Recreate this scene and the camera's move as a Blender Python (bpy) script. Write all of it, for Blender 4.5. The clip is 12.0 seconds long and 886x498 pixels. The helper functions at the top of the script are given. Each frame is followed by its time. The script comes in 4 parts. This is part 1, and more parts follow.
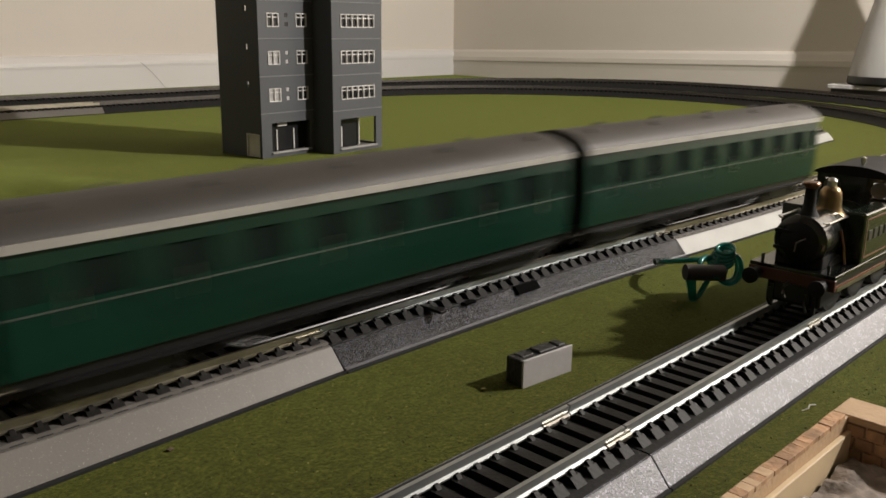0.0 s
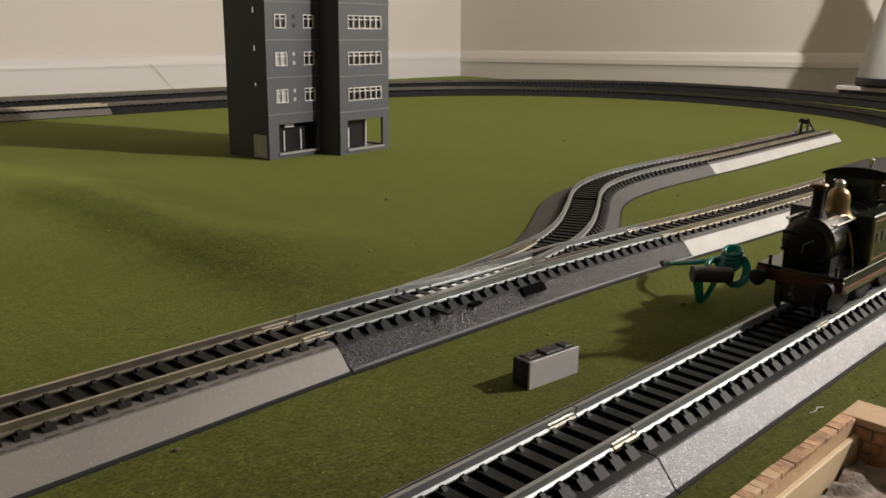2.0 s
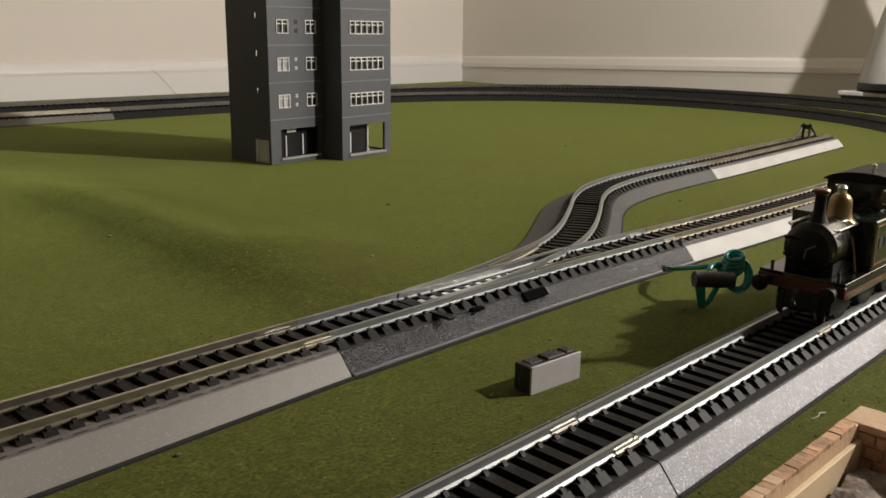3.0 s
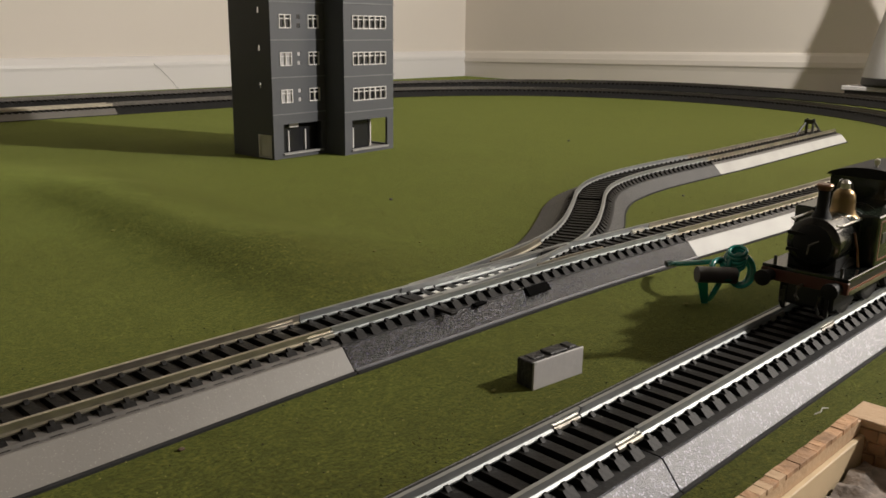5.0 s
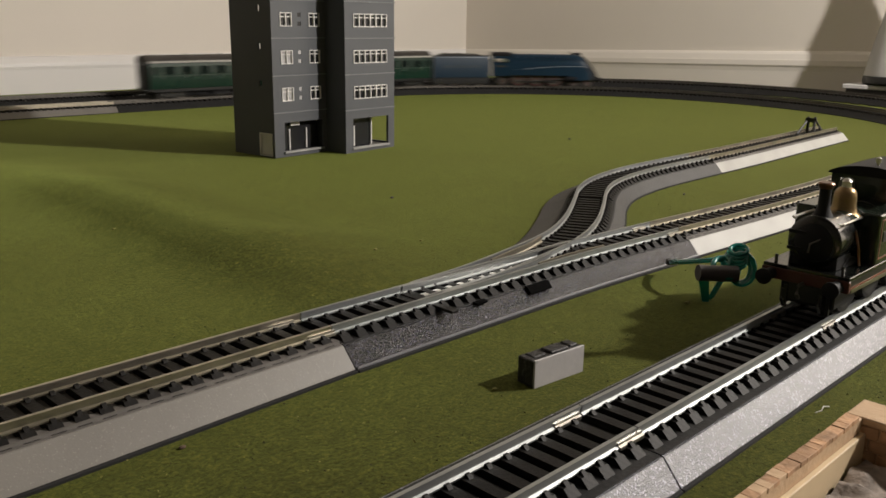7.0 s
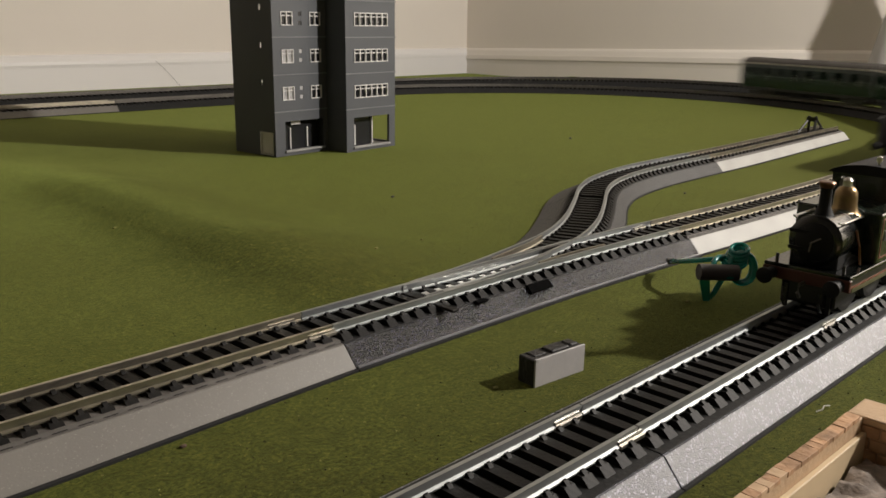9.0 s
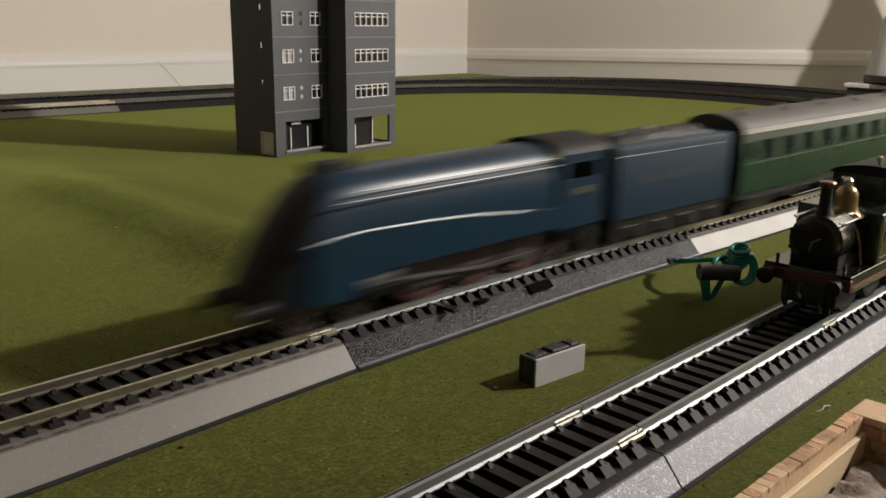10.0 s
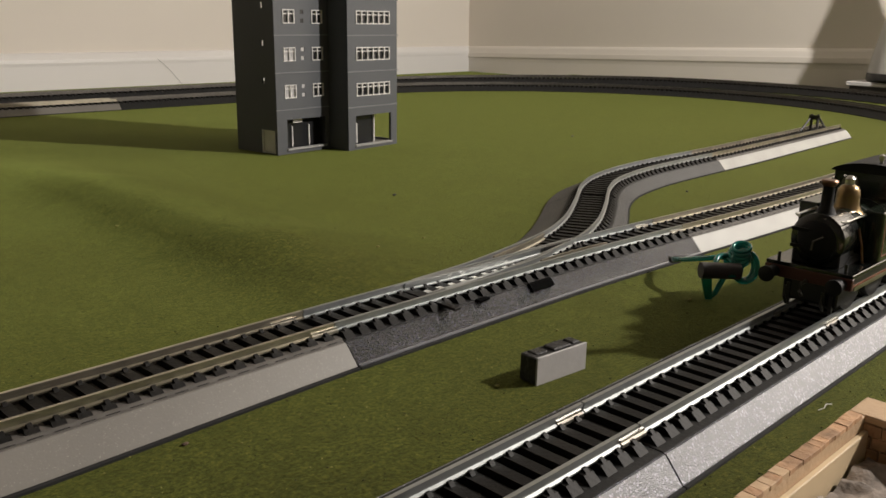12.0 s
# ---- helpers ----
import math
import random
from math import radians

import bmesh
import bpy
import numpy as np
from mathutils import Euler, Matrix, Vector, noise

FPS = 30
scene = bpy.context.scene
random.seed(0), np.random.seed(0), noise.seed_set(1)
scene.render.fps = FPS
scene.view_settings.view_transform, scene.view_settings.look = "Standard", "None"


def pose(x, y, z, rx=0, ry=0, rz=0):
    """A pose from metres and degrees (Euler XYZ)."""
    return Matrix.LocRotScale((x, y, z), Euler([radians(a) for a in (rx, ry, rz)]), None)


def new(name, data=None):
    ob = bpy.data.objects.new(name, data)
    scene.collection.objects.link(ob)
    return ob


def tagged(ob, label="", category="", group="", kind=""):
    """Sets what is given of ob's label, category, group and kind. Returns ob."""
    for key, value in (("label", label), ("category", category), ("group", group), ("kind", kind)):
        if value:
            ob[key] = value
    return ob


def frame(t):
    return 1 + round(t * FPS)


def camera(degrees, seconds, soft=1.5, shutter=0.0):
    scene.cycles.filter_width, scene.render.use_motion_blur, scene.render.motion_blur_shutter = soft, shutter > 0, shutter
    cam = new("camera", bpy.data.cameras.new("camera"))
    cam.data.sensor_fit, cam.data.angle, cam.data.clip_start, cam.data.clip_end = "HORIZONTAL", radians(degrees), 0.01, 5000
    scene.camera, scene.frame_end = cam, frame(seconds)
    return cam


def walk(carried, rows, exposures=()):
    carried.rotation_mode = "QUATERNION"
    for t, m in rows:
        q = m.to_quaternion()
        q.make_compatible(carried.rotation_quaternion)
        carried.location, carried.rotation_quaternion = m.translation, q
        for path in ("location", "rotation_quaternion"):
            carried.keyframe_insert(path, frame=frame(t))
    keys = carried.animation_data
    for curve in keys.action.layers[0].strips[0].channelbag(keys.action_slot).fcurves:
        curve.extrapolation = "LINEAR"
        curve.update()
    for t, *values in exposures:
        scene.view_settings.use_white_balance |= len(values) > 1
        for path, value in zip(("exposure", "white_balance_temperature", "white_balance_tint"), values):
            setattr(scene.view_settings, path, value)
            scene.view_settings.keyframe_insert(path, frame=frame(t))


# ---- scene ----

MM = 0.001

# ---------------------------------------------------------------- camera
cam = camera(54.49, 12.0, soft=1.6, shutter=0.75)
FOCAL = 1522.5
DRIFT = [(0, -20, -2), (0.5, -20.5, -2), (1.0, -17.5, -3.5), (1.5, -13, -4), (2.0, -8, 0), (2.5, -5.5, 7), (3.0, -4.5, 8.8),
         (3.4, -3.5, 7.5), (4.6, -0.7, 1.5), (5.0, 0, 0), (5.5, 0.3, -1.2), (6.0, 0.8, -4.3), (6.5, 1.5, -4.2), (7.0, 1.7, -3),
         (9.0, 3, -4.7), (9.5, 3.3, -4.7), (10.0, 3.7, -4.8), (10.5, 4.8, -5.6), (11.0, 4.8, -6), (11.5, 5, -6), (12.0, 6.3, -8)]


def eye_pose(dx, dy):
    """The hand-held camera pans and tilts a little about one place."""
    return pose(0, -0.21536, 0.10542, 75.327 + math.degrees(dy / FOCAL), 0, -44.58 + math.degrees(dx / FOCAL)) @ pose(0, 0, 0, 0, 0, 0.776)


walk(cam, [(t, eye_pose(dx, dy)) for t, dx, dy in DRIFT])

# ---------------------------------------------------------------- light
scene.view_settings.exposure = 0.0
world = bpy.data.worlds.new("room_dark")
scene.world = world
world.use_nodes = True
world.node_tree.nodes["Background"].inputs[0].default_value = (1.0, 0.92, 0.82, 1)
world.node_tree.nodes["Background"].inputs[1].default_value = 0.058


def lamp(name, at, power, radius, colour):
    data = bpy.data.lights.new(name, "POINT")
    data.energy, data.shadow_soft_size, data.color = power, radius, colour
    ob = new(name, data)
    ob.location = at
    return ob


lamp("room_lamp", (0.90, -0.53, 0.58), 46.5, 0.02, (1.0, 0.935, 0.87))

# ---------------------------------------------------------------- materials


def mat(name, colour, rough=0.6, metal=0.0, dark=0.75, scale=60.0, bump=0.0, bump_scale=400.0, spec=0.5, coat=0.0, vary=0.0):
    """A surface with two scales of variation in colour, and fine relief. Scales are per metre."""
    m = bpy.data.materials.new(name)
    m.use_nodes = True
    nt = m.node_tree
    b = nt.nodes["Principled BSDF"]
    b.inputs["Roughness"].default_value, b.inputs["Metallic"].default_value = rough, metal
    b.inputs["Specular IOR Level"].default_value = spec
    b.inputs["Coat Weight"].default_value = coat
    tc = nt.nodes.new("ShaderNodeTexCoord")
    n1 = nt.nodes.new("ShaderNodeTexNoise")
    n1.inputs["Scale"].default_value, n1.inputs["Detail"].default_value = scale, 8
    nt.links.new(tc.outputs["Object"], n1.inputs["Vector"])
    ramp = nt.nodes.new("ShaderNodeValToRGB")
    ramp.color_ramp.elements[0].position, ramp.color_ramp.elements[1].position = 0.3, 0.7
    ramp.color_ramp.elements[0].color = tuple(c * dark for c in colour) + (1,)
    ramp.color_ramp.elements[1].color = tuple(colour) + (1,)
    nt.links.new(n1.outputs["Fac"], ramp.inputs["Fac"])
    last = ramp.outputs["Color"]
    if vary:
        info = nt.nodes.new("ShaderNodeObjectInfo")
        hsv = nt.nodes.new("ShaderNodeHueSaturation")
        mr = nt.nodes.new("ShaderNodeMapRange")
        mr.inputs["To Min"].default_value, mr.inputs["To Max"].default_value = 1 - vary, 1 + vary
        nt.links.new(info.outputs["Random"], mr.inputs["Value"])
        nt.links.new(mr.outputs["Result"], hsv.inputs["Value"])
        nt.links.new(last, hsv.inputs["Color"])
        last = hsv.outputs["Color"]
    nt.links.new(last, b.inputs["Base Color"])
    if bump:
        n2 = nt.nodes.new("ShaderNodeTexNoise")
        n2.inputs["Scale"].default_value, n2.inputs["Detail"].default_value = bump_scale, 4
        nt.links.new(tc.outputs["Object"], n2.inputs["Vector"])
        bp = nt.nodes.new("ShaderNodeBump")
        bp.inputs["Strength"].default_value, bp.inputs["Distance"].default_value = bump, 0.001
        nt.links.new(n2.outputs["Fac"], bp.inputs["Height"])
        nt.links.new(bp.outputs["Normal"], b.inputs["Normal"])
    return m


def glint_plastic(name, colour, fleck, share, rough, scale=1100.0, dark=0.7, patch=300, bump=0.6, relief=1500):
    """Moulded plastic; bright flecks in its colour stand for glints off the grain."""
    m = mat(name, colour, rough, dark=dark, scale=patch, bump=bump, bump_scale=relief, spec=0.5)
    nt = m.node_tree
    b = nt.nodes["Principled BSDF"]
    base = b.inputs["Base Color"].links[0].from_socket
    tc = nt.nodes.new("ShaderNodeTexCoord")
    v = nt.nodes.new("ShaderNodeTexVoronoi")
    v.inputs["Scale"].default_value = scale
    nt.links.new(tc.outputs["Object"], v.inputs["Vector"])
    sep = nt.nodes.new("ShaderNodeSeparateColor")
    nt.links.new(v.outputs["Color"], sep.inputs[0])
    r = nt.nodes.new("ShaderNodeMapRange")
    r.inputs["From Min"].default_value, r.inputs["From Max"].default_value = 1 - share, 1 - share * 0.4
    nt.links.new(sep.outputs[0], r.inputs["Value"])
    mix = nt.nodes.new("ShaderNodeMixRGB")
    mix.inputs[2].default_value = (*fleck, 1)
    nt.links.new(r.outputs["Result"], mix.inputs[0])
    nt.links.new(base, mix.inputs[1])
    nt.links.new(mix.outputs[0], b.inputs["Base Color"])
    return m


def grass_material():
    m = bpy.data.materials.new("grass_mat")
    m.use_nodes = True
    nt = m.node_tree
    b = nt.nodes["Principled BSDF"]
    b.inputs["Roughness"].default_value, b.inputs["Specular IOR Level"].default_value = 0.95, 0.1
    b.inputs["Sheen Weight"].default_value, b.inputs["Sheen Roughness"].default_value = 0.36, 0.5
    b.inputs["Sheen Tint"].default_value = (0.60, 0.73, 0.17, 1)
    tc = nt.nodes.new("ShaderNodeTexCoord")

    def noise_at(scale, detail):
        n = nt.nodes.new("ShaderNodeTexNoise")
        n.inputs["Scale"].default_value, n.inputs["Detail"].default_value, n.inputs["Roughness"].default_value = scale, detail, 0.68
        nt.links.new(tc.outputs["Object"], n.inputs["Vector"])
        return n
    fine, patch, fleck, tuft = noise_at(760, 9), noise_at(9, 7), noise_at(620, 2), noise_at(210, 5)
    r1 = nt.nodes.new("ShaderNodeValToRGB")
    r1.color_ramp.elements[0].position, r1.color_ramp.elements[1].position = 0.41, 0.61
    r1.color_ramp.elements[0].color, r1.color_ramp.elements[1].color = (0.006, 0.0056, 0.0015, 1), (0.064, 0.0625, 0.013, 1)
    nt.links.new(fine.outputs["Fac"], r1.inputs["Fac"])
    r2 = nt.nodes.new("ShaderNodeValToRGB")
    r2.color_ramp.elements[0].position, r2.color_ramp.elements[1].position = 0.35, 0.7
    r2.color_ramp.elements[0].color, r2.color_ramp.elements[1].color = (0.80, 0.66, 0.55, 1), (1.03, 1.06, 1.0, 1)
    nt.links.new(patch.outputs["Fac"], r2.inputs["Fac"])
    mix = nt.nodes.new("ShaderNodeMixRGB")
    mix.blend_type = "MULTIPLY"
    mix.inputs[0].default_value = 1
    nt.links.new(r1.outputs[0], mix.inputs[1])
    nt.links.new(r2.outputs[0], mix.inputs[2])
    r3 = nt.nodes.new("ShaderNodeValToRGB")
    r3.color_ramp.elements[0].position, r3.color_ramp.elements[1].position = 0.68, 0.78
    r3.color_ramp.elements[0].color, r3.color_ramp.elements[1].color = (0, 0, 0, 1), (0.6, 0.6, 0.6, 1)
    nt.links.new(fleck.outputs["Fac"], r3.inputs["Fac"])
    mix2 = nt.nodes.new("ShaderNodeMixRGB")
    mix2.inputs[2].default_value = (0.34, 0.30, 0.07, 1)
    nt.links.new(r3.outputs[0], mix2.inputs[0])
    r4 = nt.nodes.new("ShaderNodeValToRGB")
    r4.color_ramp.elements[0].position, r4.color_ramp.elements[1].position = 0.36, 0.62
    r4.color_ramp.elements[0].color, r4.color_ramp.elements[1].color = (0.50, 0.44, 0.40, 1), (1.18, 1.22, 1.1, 1)
    nt.links.new(tuft.outputs["Fac"], r4.inputs["Fac"])
    mix3 = nt.nodes.new("ShaderNodeMixRGB")
    mix3.blend_type = "MULTIPLY"
    mix3.inputs[0].default_value = 1
    nt.links.new(mix.outputs[0], mix3.inputs[1])
    nt.links.new(r4.outputs[0], mix3.inputs[2])
    wear = noise_at(42, 4)
    r5 = nt.nodes.new("ShaderNodeValToRGB")
    r5.color_ramp.elements[0].position, r5.color_ramp.elements[1].position = 0.36, 0.60
    r5.color_ramp.elements[0].color, r5.color_ramp.elements[1].color = (0.76, 0.66, 0.60, 1), (1.08, 1.10, 1.04, 1)
    nt.links.new(wear.outputs["Fac"], r5.inputs["Fac"])
    mix4 = nt.nodes.new("ShaderNodeMixRGB")
    mix4.blend_type = "MULTIPLY"
    mix4.inputs[0].default_value = 1
    nt.links.new(mix3.outputs[0], mix4.inputs[1])
    nt.links.new(r5.outputs[0], mix4.inputs[2])
    nt.links.new(mix4.outputs[0], mix2.inputs[1])
    nt.links.new(mix2.outputs[0], b.inputs["Base Color"])
    bp = nt.nodes.new("ShaderNodeBump")
    bp.inputs["Strength"].default_value, bp.inputs["Distance"].default_value = 0.32, 0.001
    nt.links.new(fine.outputs["Fac"], bp.inputs["Height"])
    nt.links.new(bp.outputs["Normal"], b.inputs["Normal"])
    return m


GRASS = grass_material()
WALL = mat("wall_paint", (0.84, 0.78, 0.70), 0.7, dark=0.95, scale=3, bump=0.08, bump_scale=150)
TRIM_PAINT = mat("trim_paint", (0.87, 0.85, 0.83), 0.4, dark=0.95, scale=5)
WARM_TRIM = mat("warm_trim_paint", (0.84, 0.79, 0.72), 0.5, dark=0.94, scale=5)
# for the unseen walls and ceiling; its darkness sets the room's bounced light
BOUNCE_TONE = mat("bounce_tone", (0.33, 0.30, 0.265), 0.8, dark=0.85, scale=3)
CARPET = mat("carpet", (0.30, 0.25, 0.2), 0.95, dark=0.7, scale=80, bump=0.6, bump_scale=500)
BED_BLACK = glint_plastic("black_moulded_plastic", (0.004, 0.004, 0.008), (0.10, 0.10, 0.145), 0.10, 0.23, 3400.0, bump=0.8)
BED_BLACK.node_tree.nodes["Principled BSDF"].inputs["Specular IOR Level"].default_value = 0.5
BED_DULL = mat("worn_black_plastic", (0.028, 0.028, 0.029), 0.5, dark=0.6, scale=120, bump=0.5, bump_scale=900)
BED_MATT = mat("dull_black_plastic", (0.017, 0.017, 0.017), 0.6, dark=0.65, scale=90, bump=0.3, bump_scale=700, spec=0.25)
BED_GREY = glint_plastic("grey_moulded_plastic", (0.186, 0.175, 0.158), (0.27, 0.255, 0.23), 0.04, 0.55, 4200.0, 0.86, 25, 0.10)
BED_PALE = mat("pale_moulded_plastic", (0.34, 0.335, 0.315), 0.5, dark=0.82, scale=60, bump=0.18, bump_scale=1200)
FOAM = mat("black_foam", (0.012, 0.012, 0.012), 0.9, dark=0.7)
BED_STRIP = mat("grey_strip", (0.12, 0.11, 0.10), 0.7, dark=0.7, scale=150, bump=0.3)
BED_SHEEN = glint_plastic("dark_glint_plastic", (0.080, 0.082, 0.104), (0.36, 0.36, 0.45), 0.16, 0.34, 2600.0, bump=0.34, relief=2600)
BED_SHEEN.node_tree.nodes["Principled BSDF"].inputs["Specular IOR Level"].default_value = 1.0
SLEEPER = mat("sleeper_plastic", (0.0085, 0.0075, 0.0065), 0.55, dark=0.6, scale=200, bump=0.2, bump_scale=900, spec=0.16, vary=0.3)
RAIL = mat("nickel_rail", (0.44, 0.46, 0.46), 0.42, 0.95, dark=0.8, scale=40, bump=0.05, bump_scale=300)
RAIL_DARK = mat("grimy_rail", (0.16, 0.15, 0.135), 0.45, 0.8)
RAIL_DULL = mat("tarnished_rail", (0.56, 0.52, 0.43), 0.36, 1.0, dark=0.65, scale=60)
BLACK_METAL = mat("black_paint", (0.012, 0.012, 0.012), 0.35, dark=0.6, scale=80)
COACH_GREEN = mat("coach_green", (0.0036, 0.030, 0.018), 0.27, dark=0.72, scale=20, bump=0.05, bump_scale=120)
COACH_ROOF = mat("coach_roof", (0.040, 0.035, 0.030), 0.6, dark=0.62, scale=45, bump=0.2, bump_scale=300)
CREAM_TRIM = mat("eave_strip", (0.42, 0.405, 0.37), 0.5)
COACH_LINE = mat("coach_lining", (0.09, 0.10, 0.085), 0.3)
BLUE = mat("garter_blue", (0.0078, 0.0265, 0.049), 0.34, dark=0.82, scale=20, spec=0.27)
SOOT = mat("smokebox_black", (0.005, 0.005, 0.006), 0.6, dark=0.7, scale=50, spec=0.25)
WHEEL_RED = mat("wheel_red", (0.08, 0.012, 0.010), 0.5)
ROD = mat("oily_rod", (0.02, 0.019, 0.018), 0.65, 0.0)
BLACKOUT = mat("unlit_hollow", (0.003, 0.003, 0.003), 1.0, spec=0.05)
DARK_STEEL = mat("dull_steel", (0.16, 0.15, 0.14), 0.5, 1.0)
JOINER = mat("bright_joiner", (0.58, 0.55, 0.49), 0.36, 1.0, dark=0.55, scale=300)
# black plastic made grey: the lip's highlight is put into the colour
LIP_GLINT = mat("lip_glint", (0.17, 0.17, 0.19), 0.28, spec=0.9, coat=0.8)
STEEL = mat("bright_steel", (0.6, 0.58, 0.55), 0.3, 1.0)
PLASTIC_GREY = mat("building_grey", (0.075, 0.080, 0.088), 0.55, dark=0.88, scale=25, bump=0.05)
PLASTIC_BAND = mat("band_grey", (0.17, 0.175, 0.185), 0.5)
PLASTIC_PALE = mat("pale_grey", (0.34, 0.34, 0.33), 0.55)
PLASTIC_WHITE = mat("window_white", (0.72, 0.70, 0.68), 0.5)
WINDOW_FILM = mat("smoked_pane", (0.02, 0.02, 0.022), 0.15, dark=0.9)
CURTAIN = mat("curtained_pane", (0.46, 0.45, 0.45), 0.6, dark=0.7, scale=300)
BOILER_BLACK = mat("boiler_black", (0.006, 0.007, 0.006), 0.22, dark=0.6, scale=80, bump=0.06, bump_scale=300, coat=0.35)
BRASS = mat("brass", (0.27, 0.19, 0.095), 0.30, 1.0, dark=0.85)
COPPER = mat("copper_cap", (0.20, 0.11, 0.07), 0.35, 1.0)
LOCO_GREEN = mat("loco_green", (0.010, 0.017, 0.011), 0.20, dark=0.7, bump=0.08, bump_scale=250, coat=0.5)
RED_BEAM = mat("buffer_beam_red", (0.075, 0.016, 0.009), 0.5, dark=0.7)
LINING = mat("orange_lining", (0.18, 0.06, 0.026), 0.5)
GOLD = mat("gold_letters", (0.04, 0.037, 0.028), 0.5)
LETTERS = mat("faded_letters", (0.022, 0.036, 0.045), 0.5)
SEAT = mat("seat_brown", (0.10, 0.06, 0.04), 0.7)
PALE_EDGE = mat("pale_edge", (0.36, 0.39, 0.42), 0.4)
COAL = mat("coal", (0.015, 0.015, 0.016), 0.55, dark=0.5, scale=300, bump=1.0, bump_scale=500)
TEAL = mat("teal_plastic", (0.018, 0.33, 0.28), 0.22, dark=0.85, coat=0.4)
TEAL.node_tree.nodes["Principled BSDF"].inputs["Transmission Weight"].default_value = 0.45
FLOCK_PALE = mat("pale_flock", (0.26, 0.25, 0.07), 0.95, dark=0.5, scale=30)
FLOCK_DARK = mat("dark_flock", (0.035, 0.034, 0.010), 0.95)
BLOCK_DARK = mat("scuffed_dark_plastic", (0.016, 0.015, 0.015), 0.6, dark=0.7, scale=200, bump=0.8, bump_scale=500)
RUBBER = mat("dark_grey_rubber", (0.055, 0.05, 0.05), 0.5, dark=0.8, scale=200)
CARD = mat("grey_card", (0.40, 0.385, 0.38), 0.55, dark=0.92, scale=200, bump=0.1)
BIRCH = mat("cut_birch_ply", (0.58, 0.40, 0.245), 0.65, dark=0.72, scale=60, bump=0.3, bump_scale=500)
SCORCH = mat("scorched_ply", (0.56, 0.33, 0.18), 0.7, dark=0.45, scale=210, bump=0.5, bump_scale=500, vary=0.2)
PLY_PALE = mat("pale_ply", (0.62, 0.48, 0.30), 0.6, dark=0.85, scale=60)
RUBBLE = mat("rubble", (0.50, 0.42, 0.36), 0.9, dark=0.35, scale=220, bump=0.8, bump_scale=300, vary=0.3)
FROST = mat("frosted_glass", (0.80, 0.79, 0.77), 0.35, dark=0.95)
FROST.node_tree.nodes["Principled BSDF"].inputs["Transmission Weight"].default_value = 0.55


def clear_pane(name, tint):
    m = mat(name, tint, 0.05)
    m.node_tree.nodes["Principled BSDF"].inputs["Transmission Weight"].default_value = 1.0
    m.node_tree.nodes["Principled BSDF"].inputs["IOR"].default_value = 1.1
    return m


GLAZING = clear_pane("coach_glazing", (0.75, 0.80, 0.76))
COACH_PANE = clear_pane("smoked_coach_glazing", (0.026, 0.040, 0.034))
COACH_PANE.node_tree.nodes["Principled BSDF"].inputs["Transmission Weight"].default_value = 0.5
# near-black colour that stands for shade inside the office block
SHADE_VOID = mat("interior_shade", (0.012, 0.012, 0.013), 0.7)

# ---------------------------------------------------------------- mesh helpers (millimetres)


def part(name, bm, material, parent=None, label="", smooth=False):
    bmesh.ops.recalc_face_normals(bm, faces=bm.faces)
    for v in bm.verts:
        v.co *= MM
    me = bpy.data.meshes.new(name)
    bm.to_mesh(me)
    bm.free()
    me.materials.append(material)
    if smooth:
        me.polygons.foreach_set("use_smooth", [True] * len(me.polygons))
        me.set_sharp_from_angle(angle=radians(38))
    ob = new(name, me)
    if parent:
        ob.parent = parent
    if label:
        ob["label"] = label
    return ob


def thing(name, m, label, category, group="", kind=""):
    ob = new(name)
    ob.matrix_world = m
    return tagged(ob, label, category, group, kind)


def box(bm, x0, x1, y0, y1, z0, z1, bev=0.0):
    g = bmesh.ops.create_cube(bm, size=1)
    for v in g["verts"]:
        v.co = Vector(((x0 + x1) / 2 + v.co.x * (x1 - x0), (y0 + y1) / 2 + v.co.y * (y1 - y0), (z0 + z1) / 2 + v.co.z * (z1 - z0)))
    if bev:
        es = {e for v in g["verts"] for e in v.link_edges}
        bmesh.ops.bevel(bm, geom=list(es), offset=bev, segments=1, affect="EDGES")
    return bm


def cyl(bm, p0, p1, r0, r1=None, seg=20):
    p0, p1 = Vector(p0), Vector(p1)
    d = p1 - p0
    m = Matrix.Translation((p0 + p1) / 2) @ d.to_track_quat("Z", "Y").to_matrix().to_4x4()
    bmesh.ops.create_cone(bm, cap_ends=True, segments=seg, radius1=r0, radius2=r0 if r1 is None else r1, depth=d.length, matrix=m)
    return bm


def lathe(bm, profile, m=Matrix(), seg=24):
    """Turns (radius, height) pairs round z."""
    rings = []
    for r, z in profile:
        rings.append([bm.verts.new(m @ Vector((r * math.cos(6.28318 * i / seg), r * math.sin(6.28318 * i / seg), z))) for i in range(seg)])
    for a, b in zip(rings, rings[1:]):
        for i in range(seg):
            bm.faces.new((a[i], a[(i + 1) % seg], b[(i + 1) % seg], b[i]))
    bm.faces.new(rings[0])
    bm.faces.new(rings[-1])
    return bm


def loft(bm, sections, closed=True, caps=True):
    """Skins rows of points of equal count."""
    rings = [[bm.verts.new(p) for p in s] for s in sections]
    n = len(rings[0])
    for a, b in zip(rings, rings[1:]):
        for i in range(n if closed else n - 1):
            bm.faces.new((a[i], a[(i + 1) % n], b[(i + 1) % n], b[i]))
    if caps and closed:
        bm.faces.new(rings[0])
        bm.faces.new(rings[-1])
    return bm


def prism(bm, profile, x0, x1):
    """A (y, z) outline drawn out along x."""
    return loft(bm, [[(x0, y, z) for y, z in profile], [(x1, y, z) for y, z in profile]])


